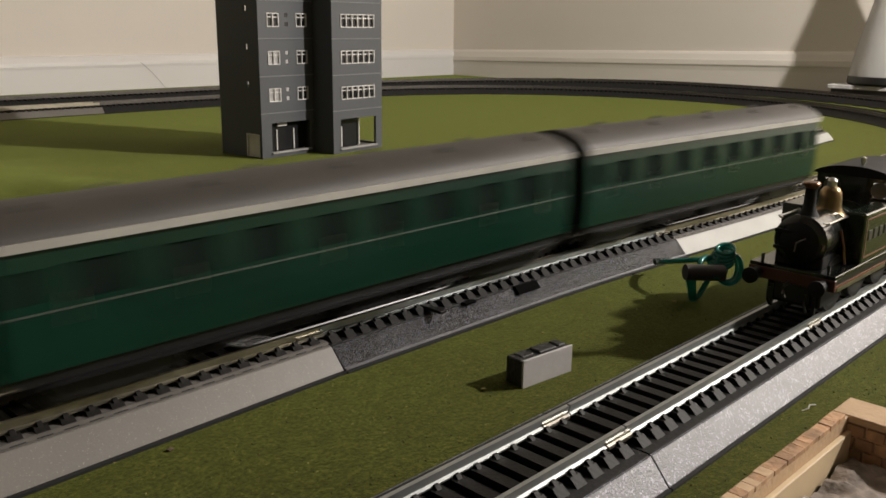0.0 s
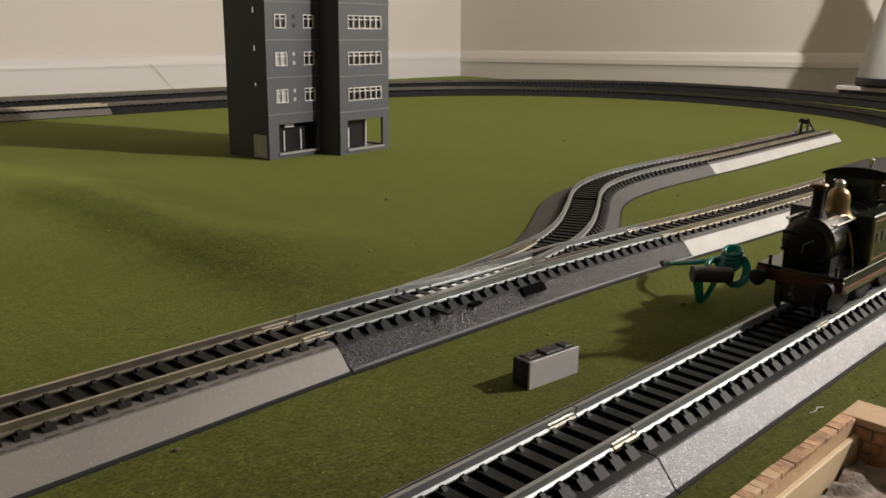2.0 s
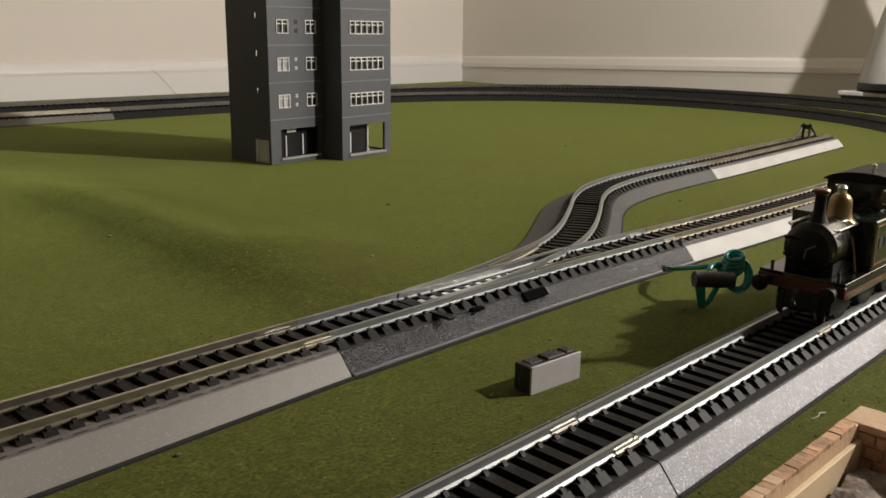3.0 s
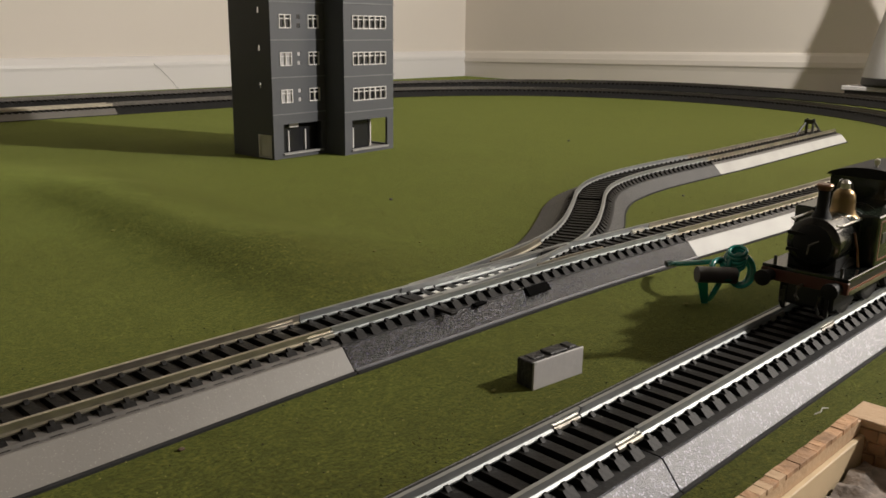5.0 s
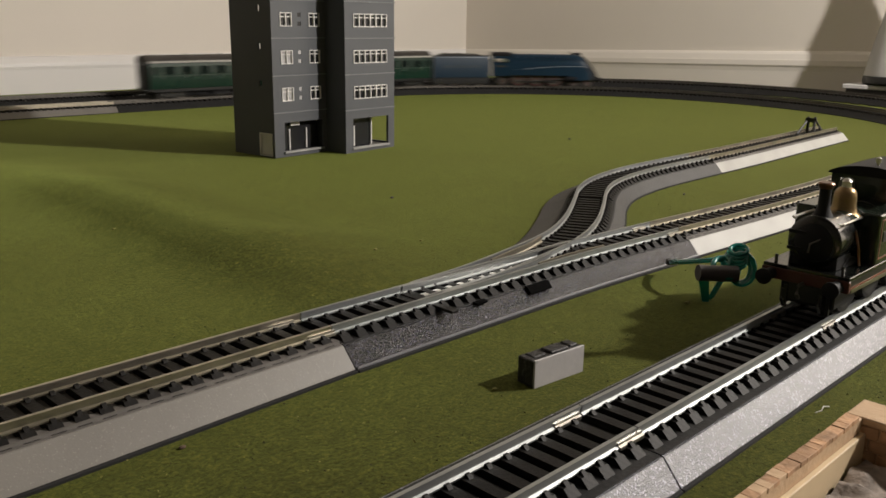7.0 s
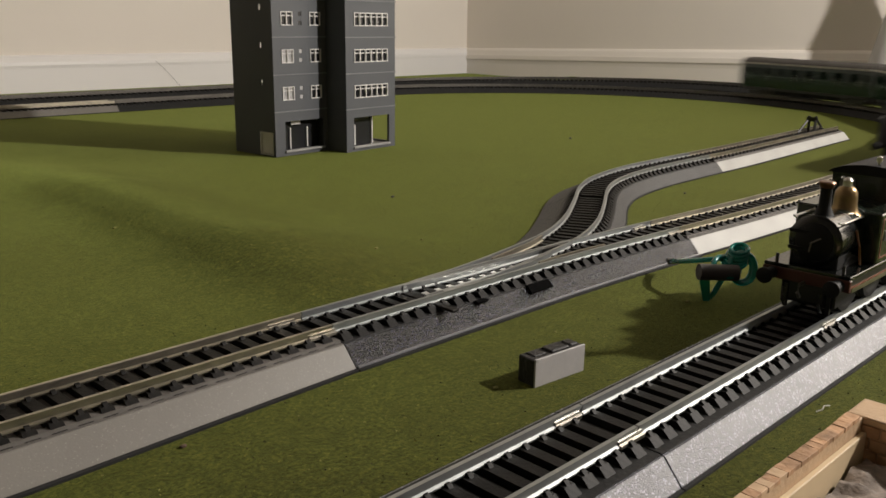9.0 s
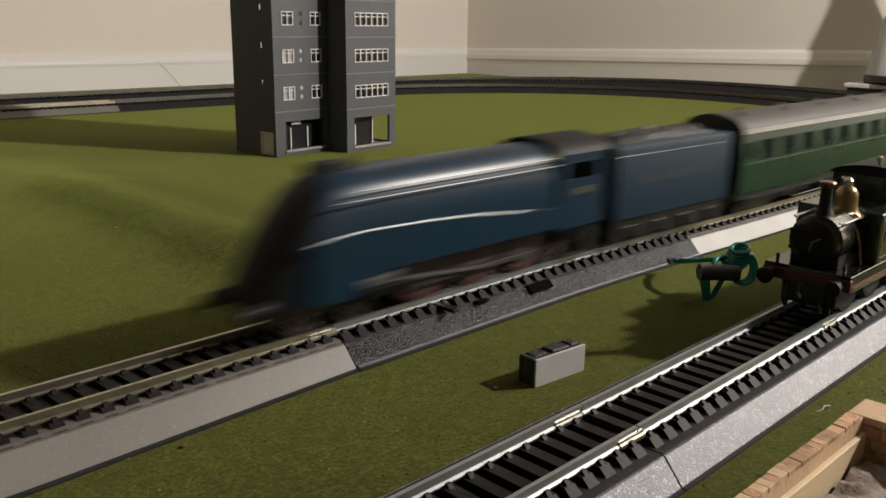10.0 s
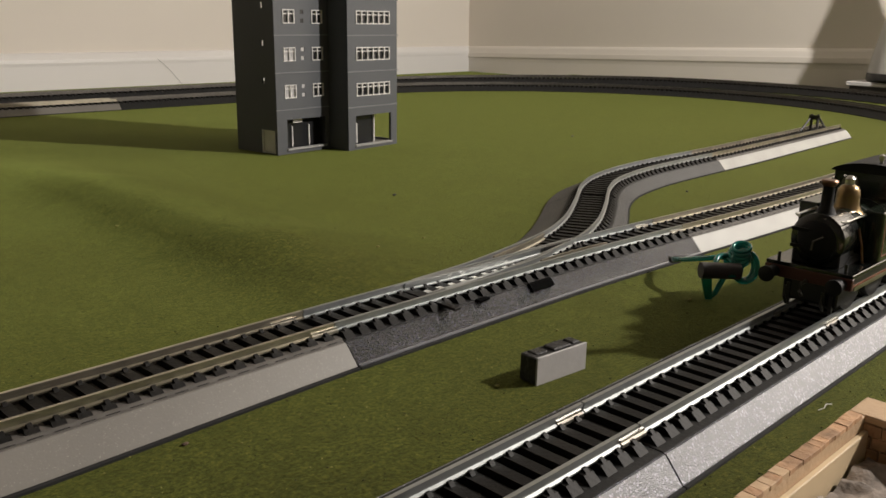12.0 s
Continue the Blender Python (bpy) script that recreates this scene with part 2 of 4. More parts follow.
def sweep(bm, line, profile):
    """A profile of (to the line's left, height) drawn along a line of (x, y)."""
    rows = []
    for i, p in enumerate(line):
        a, b = line[max(i - 1, 0)], line[min(i + 1, len(line) - 1)]
        d = Vector((b[0] - a[0], b[1] - a[1])).normalized()
        rows.append([(p[0] - d.y * o, p[1] + d.x * o, z) for o, z in profile])
    return loft(bm, rows)


def plate(bm, u0, u1, v0, v1, holes, put):
    """A flat wall with openings; put(u, v, w) places it, w from 0 (front) to 1 (back)."""
    us = sorted({u0, u1, *[min(max(h[0], u0), u1) for h in holes], *[min(max(h[1], u0), u1) for h in holes]})
    vs = sorted({v0, v1, *[h[2] for h in holes], *[h[3] for h in holes]})
    for a, b in zip(us, us[1:]):
        for c, d in zip(vs, vs[1:]):
            um, vm = (a + b) / 2, (c + d) / 2
            if not any(h[0] < um < h[1] and h[2] < vm < h[3] for h in holes):
                loft(bm, [[put(a, c, w), put(b, c, w), put(b, d, w), put(a, d, w)] for w in (0, 1)])
    bmesh.ops.remove_doubles(bm, verts=bm.verts, dist=0.001)
    seen = {}
    for f in bm.faces:
        seen.setdefault(frozenset(f.verts), []).append(f)
    bmesh.ops.delete(bm, geom=[f for fs in seen.values() if len(fs) > 1 for f in fs], context="FACES_ONLY")
    return bm


def tube(bm, points, r, seg=10):
    pts = [Vector(p) for p in points]
    rows = []
    for i, p in enumerate(pts):
        d = (pts[min(i + 1, len(pts) - 1)] - pts[max(i - 1, 0)]).normalized()
        side = d.cross(Vector((0, 0, 1)))
        side = side.normalized() if side.length > 1e-3 else Vector((1, 0, 0))
        up = side.cross(d)
        rows.append([p + r * (math.cos(6.28318 * k / seg) * side + math.sin(6.28318 * k / seg) * up) for k in range(seg)])
    return loft(bm, rows)


def new_bm():
    return bmesh.new()


# ---------------------------------------------------------------- the railway's lines (millimetres)
XC, RAD, XL = 774.9, 384.7, -600.0
BEND_X = (-900, -300, 56, 100, 148, 235, 283, 351, 421, 474, 540, 650, 775)
BEND_Y = (-6, -5, -1.35, -0.35, 0.75, 1.95, 2.35, -0.15, -3.65, -5.1, -5.5, -3, 0)


def main_y(x):
    """The front line was laid by hand and wavers by a few millimetres."""
    k = sum(np.interp(x + d, BEND_X, BEND_Y) for d in (-24, -12, 0, 12, 24)) / 5
    return float(k) if x > XL else -6.0 * max(0.0, 1 - (XL - x) / 300)


def main_line(x0, x1, step=8.0):
    n = max(2, int(abs(x1 - x0) / step))
    return [(x0 + (x1 - x0) * i / n, main_y(x0 + (x1 - x0) * i / n)) for i in range(n + 1)]


def arc(cx, cy, r, a0, a1, n):
    return [(cx + r * math.cos(radians(a0 + (a1 - a0) * i / n)), cy + r * math.sin(radians(a0 + (a1 - a0) * i / n))) for i in range(n + 1)]


LOOP = (main_line(XC, XL, 6)[:-1] + arc(XL, RAD, RAD, 270, 90, 120)[:-1] + [(XL + (XC - XL) * i / 200, 2 * RAD) for i in range(200)]
        + arc(XC, RAD, RAD, 90, -90, 140))
LOOP_S = [0.0]
for p, q in zip(LOOP, LOOP[1:]):
    LOOP_S.append(LOOP_S[-1] + math.dist(p, q))
LOOP_LENGTH = LOOP_S[-1]


def on_loop(s):
    s %= LOOP_LENGTH
    return Vector((np.interp(s, LOOP_S, [p[0] for p in LOOP]), np.interp(s, LOOP_S, [p[1] for p in LOOP])))


def smooth_line(points, step=4.0):
    """A flowing line through a few points."""
    out = []
    for i in range(len(points) - 1):
        p0, p1, p2, p3 = (Vector(points[min(max(j, 0), len(points) - 1)]) for j in (i - 1, i, i + 1, i + 2))
        n = max(1, int((p2 - p1).length / step))
        for k in range(n):
            t = k / n
            q = 0.5 * ((2 * p1) + (p2 - p0) * t + (2 * p0 - 5 * p1 + 4 * p2 - p3) * t * t + (3 * p1 - p0 - 3 * p2 + p3) * t ** 3)
            out.append((q.x, q.y))
    out.append(tuple(points[-1]))
    return out


SPUR = smooth_line([(206, 2.5), (237, 5.1), (276, 12.2), (310, 20.7), (343, 35.8), (380, 58.3), (413, 79.5), (445, 94.1), (489, 103.7), (543, 107.6), (630, 110.1), (733, 115.9), (856, 123.0)])
SIDING = [(-40 + 20 * i, -106.9 + 0.0108 * (-40 + 20 * i)) for i in range(28)]

# ---------------------------------------------------------------- room
RAIL_PROFILE = [(-1.0, 9.1), (1.0, 9.1), (1.0, 9.5), (0.28, 9.9), (0.28, 11.0), (0.55, 11.25), (0.55, 12.0), (-0.55, 12.0), (-0.55, 11.25), (-0.28, 11.0), (-0.28, 9.9), (-1.0, 9.5)]


def outer_rise(x, y):
    """The mat is rucked up into a low ridge under the outer track, higher beside the east wall."""
    if x > XC:
        r, a = math.hypot(x - XC, y - RAD) - RAD, math.degrees(math.atan2(y - RAD, x - XC))
        top = 5.0 + 4.5 * min(1.0, max(0.0, (72 - a) / 54)) if a > -45 else max(0.0, 9.5 * (1 + (a + 45) / 25))
    else:
        r, top = y - 2 * RAD, 5.0
    k = min(1.0, max(0.0, (r - 27) / 18)) * (1.0 if x > XC and y < 800 else min(1.0, max(0.0, (112 - r) / 22)))
    return top * k * k * (3 - 2 * k) if y > 0 else 0.0


def mat_height(x, y):
    """The grass mat lies flat, but ripples a little and rises into the room's corner."""
    z = 0.0
    z += outer_rise(x, y)
    far = min(1, max(0, (y - 20) / 90)) * min(1, max(0, (720 - y) / 120)) * min(1, max(0, (700 - x) / 250))
    off = x - 200 - 4 * noise.noise((y / 60, 0, 5))
    ridge = math.exp(-(off / (22 if off < 0 else 48)) ** 2)
    return z + far * 14.0 * ridge * min(1, max(0, (480 - y) / 200)) + far * 0.8 * noise.noise((x / 90, y / 90, 0))


def build_room():
    bm = new_bm()
    xs = [-1800 + 40 * i for i in range(42)] + [-120 + 12 * i for i in range(70)] + [720 + 12 * i for i in range(52)]
    ys = [-1500 + 60 * i for i in range(21)] + [-240 + 12 * i for i in range(62)] + [504 + 12 * i for i in range(50)]
    grid = [[bm.verts.new((x, y, mat_height(x, y))) for x in xs] for y in ys]
    for a, b in zip(grid, grid[1:]):
        for i in range(len(xs) - 1):
            bm.faces.new((a[i], a[i + 1], b[i + 1], b[i]))
    g = part("ground", bm, GRASS, smooth=True)
    tagged(g, "olive green flocked grass mat with ripples and flecks", "grass mat", kind="structure")
    # left-hand wall, then the wall square to it
    corner = Vector((1327, 1074, 0))
    along = Vector((-1, 0, 0))
    side = Vector((0, -1, 0))

    def wall(name, p, d, length, z0, z1, thick, inward, material, label):
        bm = new_bm()
        q = p + d * length
        off = inward * thick
        loft(bm, [[p + Vector((0, 0, z0)), p + Vector((0, 0, z1)), p + off + Vector((0, 0, z1)), p + off + Vector((0, 0, z0))],
                  [q + Vector((0, 0, z0)), q + Vector((0, 0, z1)), q + off + Vector((0, 0, z1)), q + off + Vector((0, 0, z0))]])
        return tagged(part(name, bm, material), label, "wall", kind="structure")
    wall("wall_north", corner, along, 3600, -60, 2300, 100, -side, WALL, "cream painted plaster wall")
    wall("wall_east", corner, side, 3000, -60, 2300, 100, -along, WALL, "cream painted plaster wall in half shade")
    # two unseen walls close the room; their tone only governs ambient light
    wall("wall_south", corner + side * 3000, along, 3600, -60, 2300, 100, side, BOUNCE_TONE, "unseen plaster wall toned down to hold back bounced light")
    wall("wall_west", corner + along * 3600, side, 3000, -60, 2300, 100, along, BOUNCE_TONE, "unseen plaster wall toned down to hold back bounced light")
    bm = new_bm()
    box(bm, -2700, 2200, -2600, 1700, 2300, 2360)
    tagged(part("ceiling", bm, BOUNCE_TONE), "unseen plaster ceiling toned down to hold back bounced light", "ceiling", kind="structure")
    bm = new_bm()
    box(bm, -2700, 2200, -2600, 1700, -60, -8)
    tagged(part("floor", bm, CARPET), "brown carpeted floor under the grass mat", "floor", kind="structure")
    # skirting boards: a plain face with a moulded cap
    cap = [(0, -60), (8.5, -60), (8.5, 22), (9.4, 28), (11, 31), (10, 38.5), (9.2, 40), (6, 48), (3, 51.2), (0, 52)]

    def skirting(name, p, d, inward, length, rise, cap, paint=TRIM_PAINT):
        bm = new_bm()
        rows = []
        for i in range(13):
            s = length * i / 12
            rows.append([p + d * s + inward * o + Vector((0, 0, z + rise * s)) for o, z in cap])
        loft(bm, rows)
        return tagged(part(name, bm, paint), "white gloss skirting board with a moulded top", "skirting", kind="structure")
    plain = [(0, -60), (9.5, -60), (9.5, 33), (10.2, 37.5), (9.8, 42), (7, 46), (4, 50), (0, 51.5)]
    skirting("baseboard_north", corner, along, side, 3500, 0.0, plain)
    skirting("baseboard_east", corner + Vector((0, 0, -1)), side, along, 1500, 0.026, cap, WARM_TRIM)


build_room()

# ---------------------------------------------------------------- track


def bed_profile(hw, flare, h=7.0, wide=0.0):
    return [(-hw - flare, 0.0), (-hw - flare + 0.3, 0.9), (-hw, h), (hw, h), (hw + flare + wide - 0.3, 0.9), (hw + flare + wide, 0.0)]


def sleeper_mesh(length=26.4):
    bm = new_bm()
    h = length / 2
    loft(bm, [[(x * k, y, z) for x, k in ((-2.0, 1.0), (2.0, 1.0))] + [(x * 0.84, y2, 9.12) for x in (2.0, -2.0)] for y, z, y2 in ((-h - 0.7, 6.6, -h + 2.3), (h + 0.7, 6.6, h - 2.3))])
    for s in (-1, 1):
        for o in (-1.9, 1.9):
            prism(bm, [(s * 8.25 + o - 0.9, 9.0), (s * 8.25 + o + 0.9, 9.0), (s * 8.25 + o * 0.75 + 0.3, 10.0), (s * 8.25 + o * 0.75 - 0.3, 10.0)], -0.65, 0.65)
    for v in bm.verts:
        v.co *= MM
    me = bpy.data.meshes.new("sleeper")
    bm.to_mesh(me)
    bm.free()
    me.materials.append(SLEEPER)
    return me


SLEEPER_MESH = sleeper_mesh()


def add_sleepers(parent, line, pitch, start=3.0, joined=False):
    cum = [0.0]
    for p, q in zip(line, line[1:]):
        cum.append(cum[-1] + math.dist(p, q))
    xs, ys = [p[0] for p in line], [p[1] for p in line]
    s = start
    joint = new_bm() if joined else None
    while s < cum[-1] - 1.5:
        x, y = np.interp(s, cum, xs), np.interp(s, cum, ys)
        x2, y2 = np.interp(min(s + 1, cum[-1]), cum, xs), np.interp(min(s + 1, cum[-1]), cum, ys)
        x1, y1 = np.interp(s - 1, cum, xs), np.interp(s - 1, cum, ys)
        a = math.atan2(y2 - y1, x2 - x1)
        m = Matrix.Translation((x * MM, y * MM, 0)) @ Matrix.Rotation(a, 4, "Z")
        if joined:
            g = bmesh.ops.create_cube(joint, size=1, matrix=Matrix.Translation((x, y, 8.1)) @ Matrix.Rotation(a, 4, "Z") @ Matrix.Diagonal((3.6, 28.4, 2.1, 1)))
        else:
            ob = new("sleeper", SLEEPER_MESH)
            ob.parent = parent
            ob.matrix_basis = m
        s += pitch
    if joined:
        tagged(part("sleeper_moulding", joint, SLEEPER, parent), kind="stuff")


def track_section(label, line, bed, rail, pitch=6.41, joined=False, first=3.0, lower=0.0, hw=14.5, flare=6.0, wide=0.0, rails=True, group="track sections", foam=0.7, raised=None):
    """A roadbed with two rails and its sleepers."""
    t = thing("track_section", Matrix(), label, "model track", group)
    part("roadbed", sweep(new_bm(), line, bed_profile(hw, flare, wide=wide)), bed, t)
    w = hw + flare + foam
    part("underlay", sweep(new_bm(), line, [(-w, -0.4), (-w, 0.75), (w, 0.75), (w, -0.4)]), FOAM, t)
    part("ballast_strip", sweep(new_bm(), line, [(-hw + 0.4, 6.6), (-hw + 0.7, 7.25), (hw - 0.7, 7.25), (hw - 0.4, 6.6)]), BED_MATT if bed not in (BED_GREY, BED_PALE) else BED_STRIP, t)
    if bed in (BED_GREY, BED_PALE) and not joined:
        for o in (-11.2, 11.2):
            part("sleeper_base", sweep(new_bm(), line, [(o - 1.9, 6.9), (o - 1.5, 8.1), (o + 1.5, 8.1), (o + 1.9, 6.9)]), BED_STRIP, t)
    if rails:
        for o in (-8.25, 8.25):
            part("rail", sweep(new_bm(), line, [(o + a, b - lower) for a, b in RAIL_PROFILE]), rail, t)
    if pitch:
        add_sleepers(t, line, pitch, first, joined)
    if raised:
        for o in t.children:
            for v in o.data.vertices:
                v.co.z += raised(v.co.x / MM, v.co.y / MM) * MM
    return t


def build_tracks():
    front = track_section("tarnished straight model track on a pale grey roadbed", main_line(-160, 154.8), BED_GREY, RAIL_DULL, foam=1.2)
    for o in front.children:
        for v in o.data.vertices if o.name.startswith(("roadbed", "underlay")) else ():
            if v.co.y < -0.0175:
                v.co.y -= 0.0028 * min(1.0, max(0.0, (0.155 - v.co.x) / 0.10))
    turnout = track_section("straight through road of a turnout on glossy black roadbed", main_line(155.2, 360.5), BED_BLACK, RAIL, foam=1.6)
    part("lip", sweep(new_bm(), main_line(155.6, 360.2), [(-20.9, 0.76), (-20.9, 1.25), (-20.5, 1.5), (-20.0, 1.3), (-20.0, 0.76)]), LIP_GLINT, turnout, "glossy moulded lip with its highlight in the colour", smooth=True)
    track_section("tarnished straight model track on a pale grey roadbed", main_line(361, 774), BED_PALE, RAIL_DULL)
    track_section("dull straight model track on a grey roadbed", main_line(XL, -160.5, 20), BED_GREY, RAIL_DULL, pitch=7, joined=True)
    ahead = [p for p in SPUR if p[0] <= 299]
    curve = [p for p in SPUR if 295 < p[0] < 588]
    track_section("turnout branch leaving the main line in a gentle curve", ahead, BED_MATT, RAIL, hw=13.5, flare=5, first=72, lower=0.12)
    track_section("short curved model track on dull black roadbed", [p for p in curve if p[0] < 404], BED_DULL, RAIL, wide=7.0)
    track_section("curved model track on dull black roadbed", [p for p in curve if p[0] > 401.5], BED_DULL, RAIL, wide=7.0)
    track_section("short dead-end siding track on a pale grey roadbed", [p for p in SPUR if p[0] >= 585], BED_PALE, RAIL_DULL)
    joint = (166, -106.9 + 0.0108 * 166)
    track_section("straight siding track on dark glittering roadbed", [p for p in SIDING if p[0] < 165] + [(joint[0] - 0.3, joint[1])], BED_SHEEN, RAIL, hw=16.2, flare=5.4)
    track_section("straight siding track on dark glittering roadbed", [(joint[0] + 0.3, joint[1])] + [p for p in SIDING if p[0] > 167], BED_SHEEN, RAIL, hw=16.2, flare=5.4)
    back = [(XL + (XC - XL) * i / 40, 2 * RAD) for i in range(41)]
    cut = 427
    track_section("far straight track on a pale grey roadbed", [p for p in back if p[0] < cut - 1] + [(cut, 2 * RAD)], BED_GREY, RAIL_DULL, 7.0, True)
    track_section("far straight track on a black roadbed", [(cut + 0.5, 2 * RAD)] + [p for p in back if p[0] > cut + 1], BED_MATT, RAIL_DARK, 7.0, True)
    track_section("wide curve of black roadbed round the end of the loop", arc(XC + 0.5, RAD, RAD, 90, -89.8, 90), BED_MATT, RAIL_DARK, 7.0, True)
    outer = 2 * RAD + 67

    def on_ridge(x, y):
        if x <= XC:
            return outer_rise(x, outer)
        a = math.atan2(y - RAD, x - XC)
        return outer_rise(XC + 0.5 + (RAD + 67) * math.cos(a), RAD + (RAD + 67) * math.sin(a))
    track_section("outer straight track on a black roadbed behind the loop", [(200 + (XC - 200) * i / 20, outer) for i in range(21)], BED_MATT, RAIL_DARK, 7.0, True, raised=on_ridge)
    track_section("outer curve of black roadbed beside the wall", arc(XC + 0.5, RAD, RAD + 67, 90, -40, 90), BED_MATT, RAIL_DARK, 7.0, True, raised=on_ridge)
    track_section("outer straight track on a pale grey roadbed behind the loop", [(XL + (199.5 - XL) * i / 20, outer) for i in range(21)], BED_GREY, RAIL_DULL, 7.0, True, raised=on_ridge)
    track_section("wide curve of black roadbed round the far end of the loop", arc(XL - 0.5, RAD, RAD, 269.8, 90.2, 60), BED_MATT, RAIL_DULL, 7.0, True)


build_tracks()

# ---------------------------------------------------------------- office block


def block_window(t, x0, x1, z0, z1, y, mullions, transom, curtain=False):
    """A white moulded window frame with its panes, set into the front."""
    w = part("window", plate(new_bm(), x0 - 0.8, x1 + 0.8, z0 - 0.8, z1 + 0.8,
             [(a, b, c, d) for a, b in zip([x0] + [m + 0.45 for m in mullions], [m - 0.45 for m in mullions] + [x1])
              for c, d in ((z0, transom - 0.4), (transom + 0.4, z1))], lambda u, v, k: (u, y - 0.7 + 1.5 * k, v)), PLASTIC_WHITE, t)
    part("pane", box(new_bm(), x0 - 0.4, x1 + 0.4, y + 1.1, y + 1.6, z0 - 0.4, z1 + 0.4), CURTAIN if curtain else WINDOW_FILM, w)


def build_block():
    t = thing("office_block", pose(0.3758, 0.3555, 0, 0, 0, 6.5), "dark grey plastic model office block with white windows", "model building")
    top, storey = 204.0, 32.6
    floors = [40.0 + storey * i for i in range(5)]
    zs = [(f + 10.0, f + 22.0) for f in floors]
    slits = [(16.5, 20.5, f + 23.0, f + 28.0) for f in floors]
    # left wing: front, side; right wing: front, side
    holes = [(12, 60, 4.5, 31)] + [(10, 24, a, b) for a, b in zs] + [(44.5, 58, a, b) for a, b in zs] + [(31.2, 35.2, c, c + 3.6) for a, b in zs for c in (a + 0.6, b - 3.6)]
    part("wall", plate(new_bm(), 0, 66, 0, top, holes, lambda u, v, k: (u, 2 * k, v)), PLASTIC_GREY, t)
    part("wall", plate(new_bm(), 2.05, 60, 0, top, slits + [(4, 22, 2, 21)], lambda u, v, k: (2 * k, u, v)), PLASTIC_GREY, t)
    holes = [(74, 119, 4.5, 32)] + [(75, 117, a, b) for a, b in zs]
    part("wall", plate(new_bm(), 65, 127, 0, top, holes, lambda u, v, k: (u, -24 + 2 * k, v)), PLASTIC_GREY, t)
    part("wall", plate(new_bm(), -21.95, 60, 0, top, [], lambda u, v, k: (65 + 2 * k, u, v)), PLASTIC_GREY, t)
    part("wall", plate(new_bm(), -21.95, 60, 0, top, [(-16, 40, 5, 31)], lambda u, v, k: (125 + 2 * k, u, v)), PLASTIC_GREY, t)
    part("wall", plate(new_bm(), 0, 127, 0, top, [(100, 120, 4, 31)] + [(18, 54, f + 12, f + 31) for f in floors], lambda u, v, k: (u, 60.05 + 2 * k, v)), PLASTIC_GREY, t)
    part("roof", box(new_bm(), 2, 125, 2.2, 60, top - 4, top - 2), PLASTIC_GREY, t)
    # added inner slabs and walls, blackened so the openings look shaded
    part("floor_slab", box(new_bm(), 2.1, 64.9, 2.1, 60, 36, 38), SHADE_VOID, t)
    part("floor_slab", box(new_bm(), 67.1, 124.9, -21.9, 60, 36, 38), SHADE_VOID, t)
    part("core_wall", box(new_bm(), 9.0, 64.8, 22, 24, 0.2, top - 5), SHADE_VOID, t)
    part("core_wall", box(new_bm(), 67.2, 104, 6, 8, 0.2, top - 5), SHADE_VOID, t)
    part("core_wall", box(new_bm(), 67.2, 124.8, 9, 11, 38.2, top - 5), SHADE_VOID, t)
    for f in floors:
        part("band", box(new_bm(), -0.6, 65, -0.6, 0.4, f - 0.5, f + 0.5), PLASTIC_BAND, t)
        part("band", box(new_bm(), 64.4, 127.6, -24.6, -23.6, f - 0.5, f + 0.5), PLASTIC_BAND, t)
    for i, (a, b) in enumerate(zs):
        tr = b - 3.6
        block_window(t, 10.8, 23.2, a + 0.8, b - 0.8, 0, [17], tr, curtain=i < 2)
        block_window(t, 45.3, 57.2, a + 0.8, b - 0.8, 0, [51.2], tr)
        block_window(t, 75.8, 116.2, a + 0.8, b - 0.8, -24, [75 + 7 * k for k in range(1, 6)], tr)
        for c in (a + 0.6, b - 3.6):
            part("vent", box(new_bm(), 31.4, 35.0, 0.5, 1.5, c + 0.2, c + 3.4), WINDOW_FILM if i > 1 else CURTAIN, t)
    # shop fronts on the ground floor
    for x0, x1, y, bars in ((12, 60, 0, (13, 24, 45)), (74, 119, -24, (75.5, 82.5, 104.5))):
        part("sill", box(new_bm(), x0 - 1, x1 + 0.5, y - 1.6, y + 3, 3.4, 5.0), PLASTIC_PALE, t)
        sh = part("shop_front", box(new_bm(), x0, min(x1, 104), y + 9, y + 9.6, 2, 33), WINDOW_FILM, t)
        for b in bars:
            part("mullion", box(new_bm(), b - 0.6, b + 0.6, y + 7.4, y + 8.9, 5, 24 if b < 90 else 32), PLASTIC_WHITE, sh)
    part("sign", box(new_bm(), 24, 35, 5.8, 6.6, 27, 31.0), PLASTIC_WHITE, t)
    part("paving", box(new_bm(), 67.2, 124.8, -21.8, 58, 0.2, 3.2), PLASTIC_PALE, t)
    d = part("door", box(new_bm(), 0.9, 1.5, 4.4, 21.6, 2.2, 20.6), PLASTIC_WHITE, t)
    part("door_frame", plate(new_bm(), 3.4, 22.6, 1.2, 21.8, [(4.8, 21.2, 2.0, 20.4)], lambda u, v, k: (-0.7 + 1.4 * k, u, v)), PLASTIC_WHITE, d)
    for o in t.children_recursive:
        for v in o.data.vertices:
            x, y, z = v.co / MM
            v.co = Vector((x * 0.85 if x < 65 else 55.25 + (x - 65) * 0.935, y * 0.94 if y < 0 else y * 0.80, z * 0.872)) * MM
    return t


build_block()

# ---------------------------------------------------------------- rolling stock


